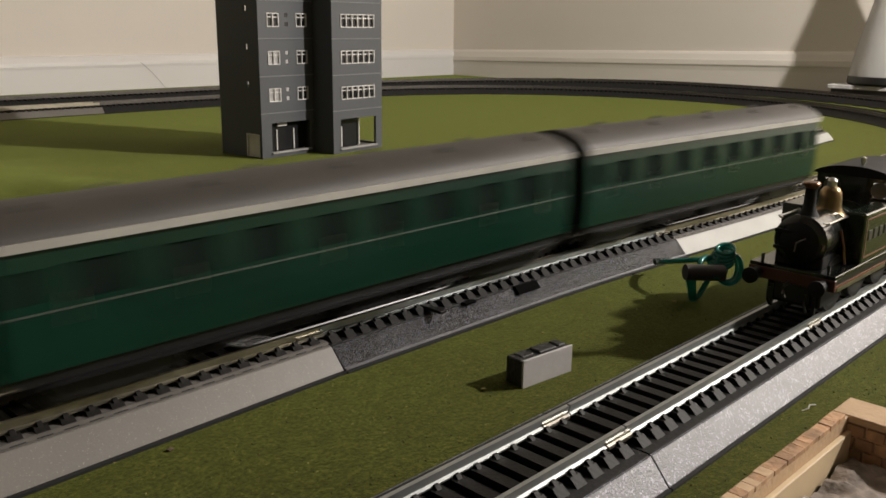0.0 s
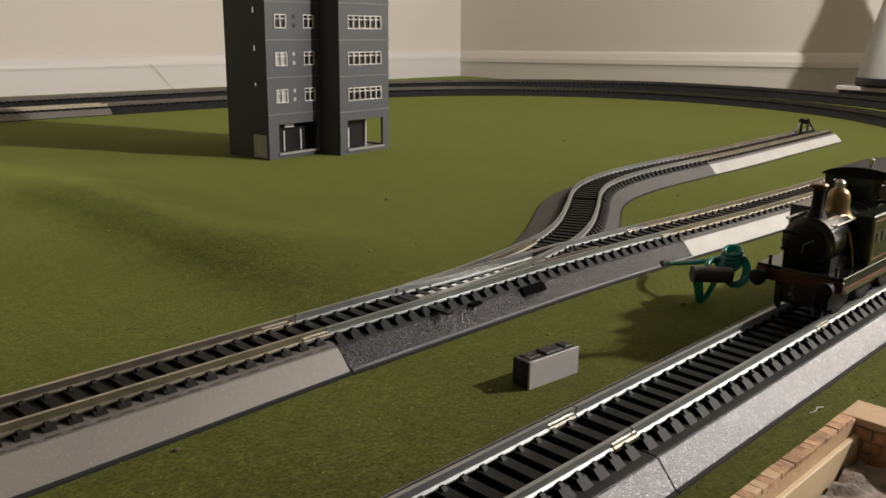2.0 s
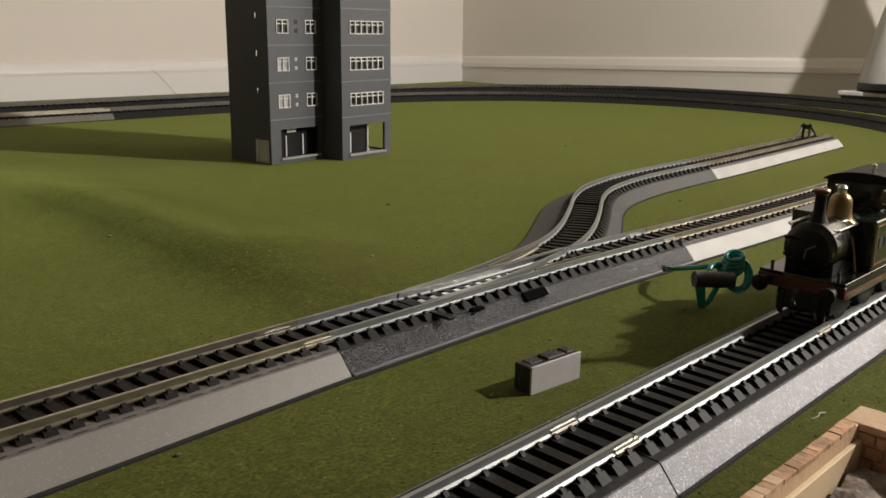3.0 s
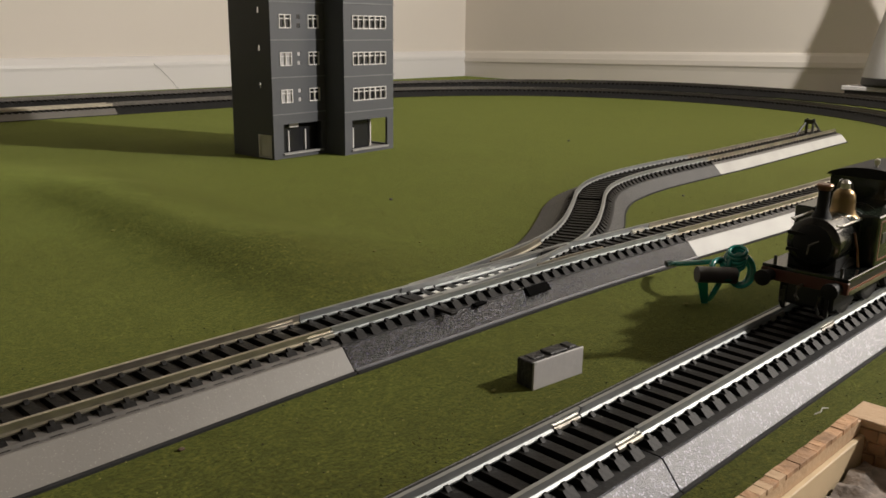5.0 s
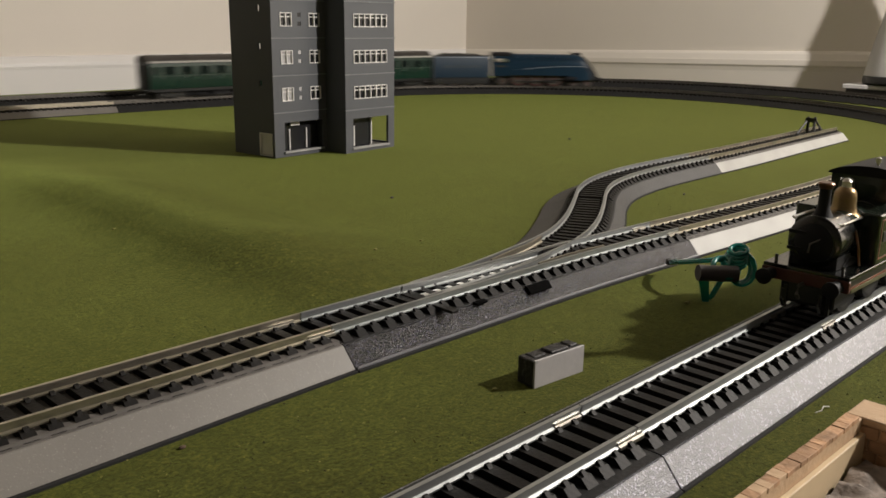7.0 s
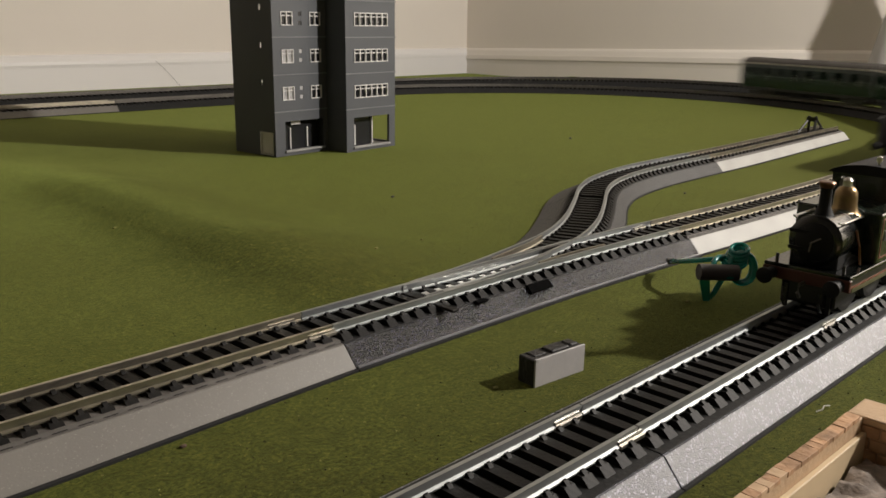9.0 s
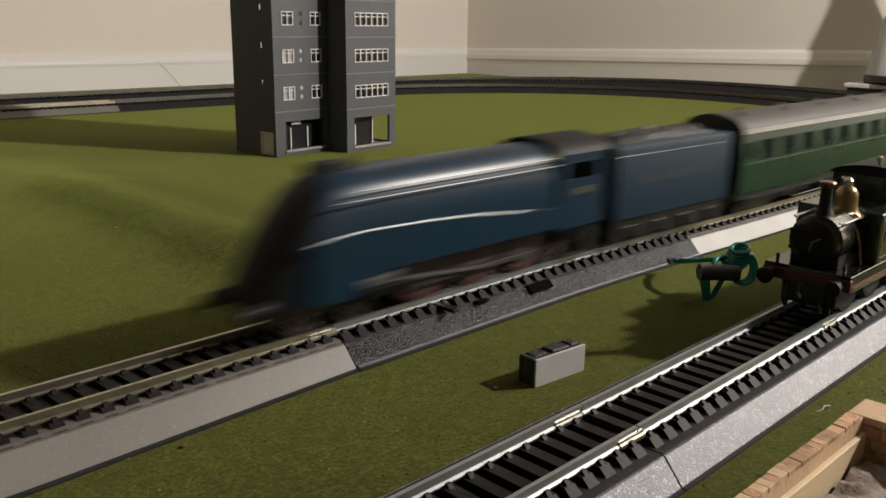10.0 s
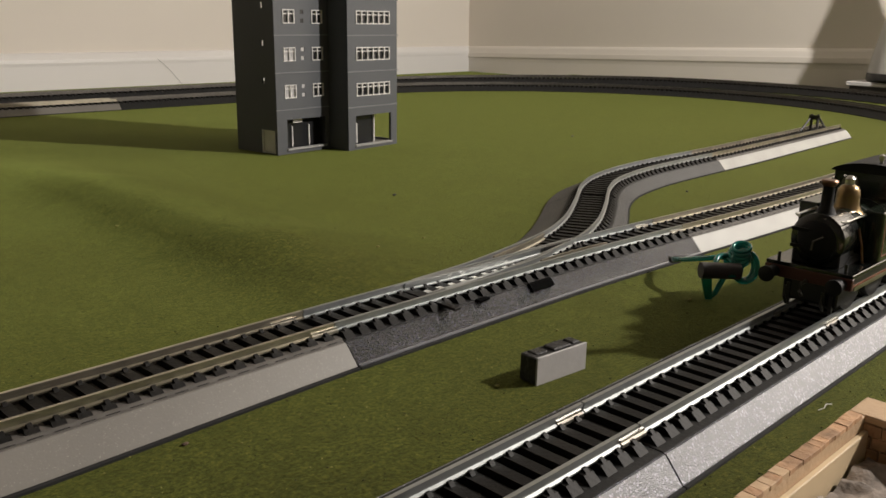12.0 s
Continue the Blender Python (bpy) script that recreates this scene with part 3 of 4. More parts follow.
def wheelset(parent, x, r, material, tread=DARK_STEEL, spokes=0, base=12.0):
    """One axle with two wheels; its origin lies on the axle, so that it can turn."""
    bm = new_bm()
    for s in (-1, 1):
        m = Matrix.Translation((0, s * 8.2, 0)) @ Matrix.Rotation(radians(-90 * s), 4, "X")
        if spokes:
            lathe(bm, [(r * 0.97, -1.3), (r * 0.97, 1.3), (r * 0.84, 1.3), (r * 0.84, -1.3)], m, 28)
            lathe(bm, [(r * 0.26, -1.5), (r * 0.26, 1.6), (r * 0.1, 1.6), (r * 0.1, -1.5)], m, 12)
            for k in range(spokes):
                q = m @ Matrix.Rotation(6.28318 * k / spokes, 4, "Z")
                bmesh.ops.create_cube(bm, size=1, matrix=q @ Matrix.Translation((r * 0.55, 0, 0)) @ Matrix.Diagonal((r * 0.65, r * 0.09, 1.2, 1)))
        else:
            lathe(bm, [(r * 0.97, -1.2), (r * 0.97, 0.9), (r * 0.8, 1.3), (r * 0.3, 0.8), (r * 0.25, 1.6), (0.3, 1.6), (0.3, -1.2)], m, 20)
    cyl(bm, (0, -8, 0), (0, 8, 0), 1.0, seg=8)
    w = part("wheelset", bm, material, parent, smooth=True)
    w.location = (x * MM, 0, (base + r) * MM)
    bm = new_bm()
    for s in (-1, 1):
        lathe(bm, [(r * 0.9, -1.25), (r * 1.0, -1.25), (r, 1.2), (r * 1.07, 1.3), (r * 1.07, 1.8), (r * 0.9, 1.8)], Matrix.Translation((0, s * 8.2, 0)) @ Matrix.Rotation(radians(90 * s), 4, "X"), 28)
    part("tyre", bm, tread, w, smooth=True)
    return w


def side_pair(fn):
    for s in (-1, 1):
        fn(s)


def bogie(t, x, wheels):
    g = part("bogie", box(new_bm(), x - 17, x + 17, -9.2, 9.2, 17.5, 21.5), BLACK_METAL, t)
    for s in (-1, 1):
        bm = new_bm()
        loft(bm, [[(x - 19, s * k, 17), (x - 14, s * k, 15), (x - 6, s * k, 14.5), (x - 3, s * k, 13.8), (x + 3, s * k, 13.8), (x + 6, s * k, 14.5), (x + 14, s * k, 15), (x + 19, s * k, 17), (x + 19, s * k, 20.5), (x - 19, s * k, 20.5)] for k in (10.6, 12.4)])
        for d in (-13, 13):
            box(bm, x + d - 2, x + d + 2, s * 11.5 - 1.6, s * 11.5 + 1.6, 15.5, 21, 0.4)
        part("side_frame", bm, BLACK_METAL, g)
    for d in (-13, 13):
        wheels.append((wheelset(t, x + d, 6.2, BLACK_METAL), 6.2))


def coach(wheels):
    t = thing("passenger_coach", Matrix(), "green model passenger coach with grey roof and pale eaves", "model coach", "coaches of the train")
    h = 110.0
    wins = [(-84.0 + 24.0 * k - 7.5, -84.0 + 24.0 * k + 7.5, 44.0, 54.5) for k in range(8)] + [(-106, -98.5, 45, 54), (98.5, 106, 45, 54)]

    def side_at(s):
        def put(u, v, k):
            curve = 17.2 - 0.0028 * (v - 42) ** 2
            return (u, s * (curve - 0.9 * k), v)
        return put
    for s in (-1, 1):
        bm = new_bm()
        put = side_at(s)
        for v0, v1 in ((25.6, 30.0), (30.0, 36.5), (36.5, 43.0)):
            plate(bm, -h, h, v0, v1, [], put)
        plate(bm, -h, h, 43.0, 60.0, wins, put)
        p = part("side", bm, COACH_GREEN, t)
        for u0, u1, v0, v1 in wins:
            bm = new_bm()
            loft(bm, [[(u0 - 0.6, s * (16.0 - d), v0 - 0.5), (u1 + 0.6, s * (16.0 - d), v0 - 0.5), (u1 + 0.6, s * (16.0 - d), v1 + 0.5), (u0 - 0.6, s * (16.0 - d), v1 + 0.5)] for d in (0, 0.5)])
            part("window", bm, COACH_PANE, p)
        part("lining", box(new_bm(), -h + 1, h - 1, s * 17.2 - 0.25, s * 17.2 + 0.25, 42.1, 42.6), COACH_LINE, p)
        part("gutter", box(new_bm(), -h - 0.6, h + 0.6, s * 17.0 - 0.7, s * 17.0 + 0.7, 59.2, 61.6), CREAM_TRIM, t, "pale grey gutter strip")
        for x in (-92, -60, -12, 12, 60, 92):
            part("grab_rail", cyl(new_bm(), (x, s * 17.6, 38), (x, s * 17.4, 47), 0.3, seg=6), STEEL, p)
    for e in (-1, 1):
        part("end_wall", plate(new_bm(), -15.8, 15.8, 23, 60, [], lambda u, v, k: (e * (h - 0.1 - k), u, v)), BLACK_METAL, t, "black coach end")
        part("gangway", box(new_bm(), e * h - 0.3 if e > 0 else -h - 4, h + 4 if e > 0 else -h + 0.3, -6.5, 6.5, 24, 57, 0.8), BLACK_METAL, t)
        part("coupling", box(new_bm(), e * (h + 5) - 6, e * (h + 5) + 6, -2, 2, 17.0, 18.6), BLACK_METAL, t)
        for y in (-11, 11):
            part("buffer", cyl(new_bm(), (e * (h - 1), y, 24.5), (e * (h + 5), y, 24.5), 1.6, seg=12), BLACK_METAL, t)
    prof = [(17.4 * math.sin(a), 60.6 + 8.2 * (math.cos(a) - math.cos(1.45)) / (1 - math.cos(1.45))) for a in [-1.45 + 2.9 * i / 18 for i in range(19)]]
    rf = part("roof", prism(new_bm(), prof, -h - 0.5, h + 0.5), COACH_ROOF, t, smooth=True)
    for k in range(9):
        for y in (-7, 7):
            if (k + (y > 0)) % 2:
                part("ventilator", lathe(new_bm(), [(2.2, 66.2), (2.2, 68.2), (1.4, 69.3), (0.4, 69.4)], Matrix.Translation((-96 + 24 * k, y, 0)), 10), COACH_ROOF, rf)
    part("floor_pan", box(new_bm(), -h + 1.2, h - 1.2, -15.0, 15.0, 22.0, 26.2), BLACK_METAL, t)
    part("partition", box(new_bm(), -94, -93, -15, 15, 24, 60), COACH_ROOF, t)
    part("partition", box(new_bm(), 93, 94, -15, 15, 24, 60), COACH_ROOF, t)
    for k in range(8):
        part("seat_row", box(new_bm(), -86 + 24 * k, -82 + 24 * k, -13, 13, 24.2, 42, 0.6), SEAT, t)
    part("battery_box", box(new_bm(), -22, 4, -13, 13, 14.5, 22, 0.5), SOOT, t)
    part("equipment_box", box(new_bm(), -56, -30, -11.5, 11.5, 15.5, 22, 0.5), SOOT, t)
    part("equipment_box", box(new_bm(), 11, 55, -11.5, 11.5, 15.8, 22, 0.5), SOOT, t)
    for s in (-1, 1):
        part("truss_rod", tube(new_bm(), [(-50, s * 14, 21), (-38, s * 14, 15.5), (38, s * 14, 15.5), (50, s * 14, 21)], 0.5, 6), BLACK_METAL, t)
        part("footboard", box(new_bm(), -100, 100, s * 15.5 - 1.2, s * 15.5 + 1.2, 21.2, 22.2), SOOT, t)
    bogie(t, -80, wheels)
    bogie(t, 80, wheels)
    return t


def casing_section(x):
    """The streamlined casing at x: half width, bottom, top."""
    k = min(1.0, max(0.0, (87.0 - x) / 37.0))
    top = 24 + 40.5 * math.sin(k * math.pi / 2) ** 0.92
    half = 8.5 + 7.2 * math.sin(min(1, k * 1.35) * math.pi / 2)
    return half, top


def express_engine(wheels):
    t = thing("steam_locomotive", Matrix(), "streamlined blue model express steam locomotive with black nose", "model locomotive")
    xs = [87 - 37 * (i / 22) ** 1.15 for i in range(23)] + [50 - 103 * i / 12 for i in range(1, 13)]
    n = 20

    def ring(x):
        half, top = casing_section(x)
        low = 34.0 if x < 38 else 34 - 11 * min(1, (x - 38) / 14)
        pts = []
        for i in range(n + 1):
            a = math.pi * i / n
            c, sn = math.cos(a), math.sin(a)
            y = half * (1 if c > 0 else -1) * abs(c) ** 0.62
            z = low + (top - low) * abs(sn) ** 0.55
            pts.append((x, y, z))
        return pts
    rings = [ring(x) for x in xs]
    nose, casing = new_bm(), new_bm()
    for a, b in zip(rings, rings[1:]):
        for i in range(n):
            q = (a[i], a[i + 1], b[i + 1], b[i])
            cx = sum(p[0] for p in q) / 4
            cz = sum(p[2] for p in q) / 4
            black = cx > 57 + min(15.0, max(0.0, 62 - cz) * 0.55)
            bm = nose if black else casing
            bm.faces.new([bm.verts.new(p) for p in q])
    nose.faces.new([nose.verts.new(p) for p in rings[0]])
    casing.faces.new([casing.verts.new(p) for p in rings[-1]])
    for bm in (nose, casing):
        bmesh.ops.remove_doubles(bm, verts=bm.verts, dist=0.01)
    part("casing", casing, BLUE, t, smooth=True)
    part("nose", nose, SOOT, t, "matt black wedge-shaped nose", smooth=True)
    bm = new_bm()
    loft(bm, [[(x, s * w, z) for x, w, s in ((56, 4.5, 1), (56, 4.5, -1), (42, 3.5, -1), (42, 3.5, 1))] for z in (62, 67.2)])
    part("chimney", bm, SOOT, t)
    side_pair(lambda s: part("skirt", loft(new_bm(), [[(x, s * (k if x < 66 else k - (x - 66) * 0.28), z) for x, z in ((68, 24), (60, 22.5), (46, 22.5), (41, 28), (36, 30), (-53, 29.6), (-53, 38), (-34, 39.2), (-4, 42.6), (20, 44.2), (48, 45.2), (60, 44.6), (68, 43.4))] for k in (15.4, 16.6)]), BLUE, t))
    for s in (-1, 1):
        arc_pts = [(68, 43.6), (60, 44.9), (48, 45.6), (20, 44.6), (-4, 43.0), (-34, 39.6)]
        part("running_edge", tube(new_bm(), [(x, s * (16.7 if x < 66 else 16.7 - (x - 66) * 0.28), z) for x, z in arc_pts], 0.42, 6), PALE_EDGE, t, "pale lined running board edge")
        part("boiler_band", tube(new_bm(), [(50, s * 15.2, 59.0), (0, s * 15.3, 59.3), (-53, s * 15.3, 59.4)], 0.3, 6), BLACK_METAL, t)
        part("handrail", tube(new_bm(), [(58, s * 15.9, 56), (0, s * 16.1, 56.2), (-53, s * 16.1, 56.3)], 0.35, 6), BLUE, t)
        c = part("cab_side", plate(new_bm(), -83, -52.5, 28, 60.5, [(-78, -58, 49.5, 56.5)], lambda u, v, k: (u, s * (16.6 - k), v)), BLUE, t)
        part("number_bar", box(new_bm(), -77, -61, s * 16.7 - 0.15, s * 16.7 + 0.15, 42.6, 45.4), GOLD, c, "gilt numerals in a row")
        part("cab_glass", box(new_bm(), -68, -58, s * 15.4 - 0.2, s * 15.4 + 0.2, 49.5, 56.5), GLAZING, c)
        part("cylinder", cyl(new_bm(), (34, s * 13.0, 25), (50, s * 13.0, 25), 5.2, seg=18), SOOT, t)
        part("coupling_rod", box(new_bm(), -42, 20, s * 11.2 - 0.6, s * 11.2 + 0.6, 18.2, 20.2, 0.2), ROD, t)
        part("connecting_rod", tube(new_bm(), [(36, s * 12.6, 24.5), (-13, s * 12.6, 19.5)], 0.9, 8), ROD, t)
        part("buffer", cyl(new_bm(), (82, s * 10.5, 24), (90, s * 10.5, 24), 2.8, seg=16), SOOT, t)
        part("cab_step", box(new_bm(), -80, -72, s * 14.5 - 1.5, s * 14.5 + 1.5, 15, 27), BLACK_METAL, t)
    prof = [(16.9 * math.sin(a), 60.3 + 6.6 * (math.cos(a) - math.cos(1.4)) / (1 - math.cos(1.4))) for a in [-1.4 + 2.8 * i / 14 for i in range(15)]]
    part("cab_roof", prism(new_bm(), prof, -86, -52.4), SOOT, t, "black cab roof", smooth=True)
    part("backhead", box(new_bm(), -57, -53.2, -15, 15, 28, 57), BLACK_METAL, t)
    part("frame", box(new_bm(), -80, 80, -6.6, 6.6, 17, 33), BLACK_METAL, t)
    part("footplate", box(new_bm(), -82, 40, -15, 15, 30.5, 34.5), BLACK_METAL, t)
    part("whistle", cyl(new_bm(), (40, 0, 64), (40, 0, 69), 0.8, seg=8), BRASS, t)
    for x in (15, -13, -41):
        wheels.append((wheelset(t, x, 13.0, WHEEL_RED, DARK_STEEL, 14), 13.0))
    for x, r in ((68, 6.4), (47, 6.4), (-67, 7.5)):
        wheels.append((wheelset(t, x, r, WHEEL_RED, DARK_STEEL), r))
    return t


def engine_tender(wheels):
    t = thing("tender", Matrix(), "blue model locomotive tender heaped with black coal", "model tender")
    prof = [(-16.3, 26), (16.3, 26), (16.4, 58), (15.9, 60), (14.5, 61), (-14.5, 61), (-15.9, 60), (-16.4, 58)]
    part("tank", prism(new_bm(), prof, -46, 46), BLUE, t, smooth=True)
    bm = new_bm()
    grid = []
    for i in range(29):
        row = []
        for j in range(13):
            x, y = -40 + 80 * i / 28, -12.3 + 24.6 * j / 12
            edge = min(1, i / 4, (28 - i) / 4, j / 2.5, (12 - j) / 2.5)
            row.append(bm.verts.new((x, y, 60.4 + edge * (2.4 + 5.5 * abs(noise.noise((x / 9, y / 9, 3))) + 3.4 * noise.noise((x / 3.4, y / 3.4, 7))))))
        grid.append(row)
    for a, b in zip(grid, grid[1:]):
        for j in range(12):
            bm.faces.new((a[j], a[j + 1], b[j + 1], b[j]))
    part("coal", bm, COAL, t, "black heaped coal")
    part("frame", box(new_bm(), -45, 45, -13.5, 13.5, 17, 26), BLACK_METAL, t)
    for s in (-1, 1):
        p = part("frame_plate", plate(new_bm(), -45, 45, 15, 26, [(-36, -28, 15, 19), (-14, -6, 15, 19), (6, 14, 15, 19), (28, 36, 15, 19)], lambda u, v, k: (u, s * (14.6 - k), v)), BLACK_METAL, t)
        for x in (-33, -11, 11, 33):
            part("axle_box", box(new_bm(), x - 2.2, x + 2.2, s * 15.2 - 1, s * 15.2 + 1, 17, 22, 0.4), BLACK_METAL, p)
        for k in range(7):
            part("letter_bar", box(new_bm(), -29 + 9 * k, -24.5 + 9 * k, s * 16.45 - 0.15, s * 16.45 + 0.15, 41.5, 46), LETTERS, t, "faded lettering on the tank")
        part("beading", tube(new_bm(), [(-46, s * 16.2, 56), (46, s * 16.2, 56)], 0.35, 6), BLUE, t)
    part("front_plate", box(new_bm(), 46, 47.5, -15, 15, 26, 62), BLACK_METAL, t)
    part("rear_plate", box(new_bm(), -47.2, -46, -15.5, 15.5, 18, 60), BLACK_METAL, t)
    part("drawbar", box(new_bm(), 46, 56, -3, 3, 20, 23), BLACK_METAL, t)
    part("coupling", box(new_bm(), -56, -46, -2, 2, 17.0, 18.6), BLACK_METAL, t)
    for x in (-33, -11, 11, 33):
        wheels.append((wheelset(t, x, 6.6, WHEEL_RED), 6.6))
    return t


def tank_engine():
    """The small engine that waits on the siding; it faces along -x, its local x runs backwards along the engine."""
    t = thing("tank_locomotive", pose(0.2758, -0.1047, 0.00144, 0, 0, 0.6) @ Matrix.Scale(0.88, 4), "small black and dark green model tank engine with brass dome", "model locomotive")
    b = part("buffer_beam", box(new_bm(), 0, 2, -16.5, 16.5, 24.4, 29, 0.3), RED_BEAM, t, "dull red buffer beam")
    for y in (-12.6, 12.6):
        buf = part("buffer", cyl(new_bm(), (-6, y, 26.5), (0, y, 26.5), 1.7, 2.3, seg=16), SOOT, b)
        part("buffer_head", lathe(new_bm(), [(3.1, 0), (3.1, 1.0), (1.5, 1.7)], Matrix.Translation((-6, y, 26.5)) @ Matrix.Rotation(radians(-90), 4, "Y"), 20), SOOT, buf, smooth=True)
        part("lamp_iron", box(new_bm(), 3, 3.8, y - 0.5, y + 0.5, 29, 33.5), BLACK_METAL, b)
        part("vacuum_pipe", tube(new_bm(), [(-1, y * 0.55, 22), (-2, y * 0.55, 18), (0.5, y * 0.55, 15)], 0.6, 8), BLACK_METAL, b)
    part("hook", tube(new_bm(), [(0, 0, 25), (-4, 0, 25), (-5, 0, 22), (-3, 0, 20)], 0.7, 8), DARK_STEEL, b)
    # solid black filler added for the dark among wheels and guard irons
    part("front_frame", box(new_bm(), 4.5, 24, -10.4, 10.4, 15.4, 25.0, 0.6), SOOT, t, "black block standing for the shade under the running plate")
    part("running_plate", box(new_bm(), 0.5, 130, -16.3, 16.3, 29, 30.4, 0.2), BOILER_BLACK, t)
    for s in (-1, 1):
        part("valance", box(new_bm(), 2.2, 130, s * 15.4 - 0.5, s * 15.4 + 0.5, 25.4, 29), BLACK_METAL, t)
        part("lining", box(new_bm(), 2.4, 130, s * 15.95 - 0.12, s * 15.95 + 0.12, 25.4, 26.3), LINING, t, "thin orange lining")
    along = Matrix.Rotation(radians(90), 4, "Y")
    part("smokebox", lathe(new_bm(), [(7.0, 4.6), (9.6, 5.2), (10.1, 5.8), (10.1, 20), (9.3, 20.2)], Matrix.Translation((0, 0, 40)) @ along, 36), BOILER_BLACK, t, smooth=True)
    door = part("smokebox_door", lathe(new_bm(), [(0.4, 2.4), (3.6, 2.8), (6.2, 3.8), (7.6, 4.9), (7.6, 5.5)], Matrix.Translation((0, 0, 40)) @ along, 30), SOOT, t, smooth=True)
    part("door_handle", tube(new_bm(), [(2.6, 0, 40), (1.8, 0, 40), (1.8, -3.4, 42.2)], 0.35, 6), DARK_STEEL, door)
    part("door_handle", tube(new_bm(), [(2.0, 0, 40), (1.8, 0.4, 36.5)], 0.35, 6), DARK_STEEL, door)
    for z in (37, 43.5):
        part("hinge_strap", box(new_bm(), 3.0, 4.2, 0.5, 9, z - 0.6, z + 0.6), SOOT, door)
    part("saddle", box(new_bm(), 5.5, 19.5, -9, 9, 30, 36, 0.6), SOOT, t)
    part("boiler", lathe(new_bm(), [(9.5, 20), (9.5, 57)], Matrix.Translation((0, 0, 40)) @ along, 36), LOCO_GREEN, t, smooth=True)
    for x in (21, 36, 50):
        part("boiler_band", lathe(new_bm(), [(9.65, x), (9.65, x + 1.0)], Matrix.Translation((0, 0, 40)) @ along, 36), BLACK_METAL, t, smooth=True)
    ch = part("chimney", lathe(new_bm(), [(4.2, 48.6), (3.3, 50.4), (2.3, 52.5), (2.1, 59.4), (2.4, 60.2)], Matrix.Translation((10.5, 0, 0)), 24), SOOT, t, smooth=True)
    part("chimney_cap", lathe(new_bm(), [(2.3, 59.9), (2.9, 60.8), (3.1, 61.8), (2.7, 62.3), (1.5, 62.3)], Matrix.Translation((10.5, 0, 0)), 24), COPPER, ch, "dull copper chimney cap", smooth=True)
    dm = part("dome", lathe(new_bm(), [(6.6, 47.0), (5.2, 48.4), (4.5, 50.6), (4.4, 53.6), (4.1, 55.8), (3.1, 57.3), (1.6, 58.2), (0.4, 58.4)], Matrix.Translation((31, 0, 0)), 28), BRASS, t, "polished brass dome", smooth=True)
    part("safety_valve", lathe(new_bm(), [(1.9, 58), (1.7, 59.4), (1.9, 60.2), (1.1, 61.2), (0.3, 61.4)], Matrix.Translation((31, 0, 0)), 16), STEEL, dm, smooth=True)
    for s in (-1, 1):
        part("handrail", tube(new_bm(), [(4.5, s * 8.2, 48.4), (7, s * 9.2, 48.2), (57, s * 9.2, 48.2)], 0.4, 6), STEEL, t)
        for x in (7, 25, 44):
            part("handrail_knob", cyl(new_bm(), (x, s * 8.2, 47.6), (x, s * 9.6, 48.5), 0.5, seg=8), STEEL, t)
        tk = part("side_tank", box(new_bm(), 25, 58, s * 12.4 - 3.8, s * 12.4 + 3.8, 30.4, 50, 0.5), LOCO_GREEN, t)
        part("tank_lining", plate(new_bm(), 27, 57, 32.5, 48, [(27.6, 56.4, 33.1, 47.4)], lambda u, v, k: (u, s * (16.15 + 0.2 * k), v)), LINING, tk)
        for x in (30, 36, 42, 48):
            part("letter_bar", box(new_bm(), x, x + 3.4, s * 16.3 - 0.12, s * 16.3 + 0.12, 39, 43), GOLD, tk)
        part("clack_pipe", tube(new_bm(), [(18, s * 10.0, 44), (18, s * 11.8, 38), (19, s * 12.5, 31)], 0.5, 6), COPPER, t)
        part("splasher", loft(new_bm(), [[(44 + 13.0 * math.cos(a), s * k, 30.2 + 9.0 * math.sin(a)) for a in [math.pi * i / 12 for i in range(13)]] for k in (8.2, 12.2)]), LOCO_GREEN, t)
        part("sand_pipe", tube(new_bm(), [(12, s * 10, 30), (14, s * 9.4, 20), (17, s * 8.6, 14)], 0.5, 6), BLACK_METAL, t)
        part("cab_side", plate(new_bm(), 58, 92, 30.4, 59.4, [(72, 84, 45, 56)], lambda u, v, k: (u, s * (16.2 - k), v)), LOCO_GREEN, t)
        part("coupling_rod", box(new_bm(), 18, 72, s * 11.0 - 0.5, s * 11.0 + 0.5, 19.5, 21.5, 0.2), STEEL, t)
        part("brake_hanger", box(new_bm(), 27, 29, s * 8.2 - 0.8, s * 8.2 + 0.8, 15, 26), BLACK_METAL, t)
        part("guard_iron", box(new_bm(), 4, 5.4, s * 8.2 - 0.7, s * 8.2 + 0.7, 13.2, 22), BLACK_METAL, t)
    fr = part("cab_front", plate(new_bm(), -15.2, 15.2, 30.4, 59.4, [(-12.5, -6.5, 51, 57), (6.5, 12.5, 51, 57)], lambda u, v, k: (58 + k, u, v)), LOCO_GREEN, t)
    for y in (-9.5, 9.5):
        part("spectacle_ring", lathe(new_bm(), [(2.4, 0), (3.3, 0), (3.3, 0.9), (2.4, 0.9)], Matrix.Translation((57.2, y, 54)) @ along, 20), DARK_STEEL, fr, smooth=True)
    prof = [(17.4 * math.sin(a), 59.2 + 4.2 * (math.cos(a) - math.cos(1.3)) / (1 - math.cos(1.3))) for a in [-1.3 + 2.6 * i / 16 for i in range(17)]]
    rf = part("cab_roof", prism(new_bm(), prof, 54, 95), SOOT, t, "black arched cab roof", smooth=True)
    part("whistle", lathe(new_bm(), [(0.6, 62.5), (0.6, 64.5), (1.1, 64.6), (1.1, 66.4), (0.3, 67.0)], Matrix.Translation((60, -1, 0)), 10), STEEL, rf)
    part("bunker", box(new_bm(), 92.5, 128, -16.0, 16.0, 30.4, 50, 0.5), LOCO_GREEN, t)
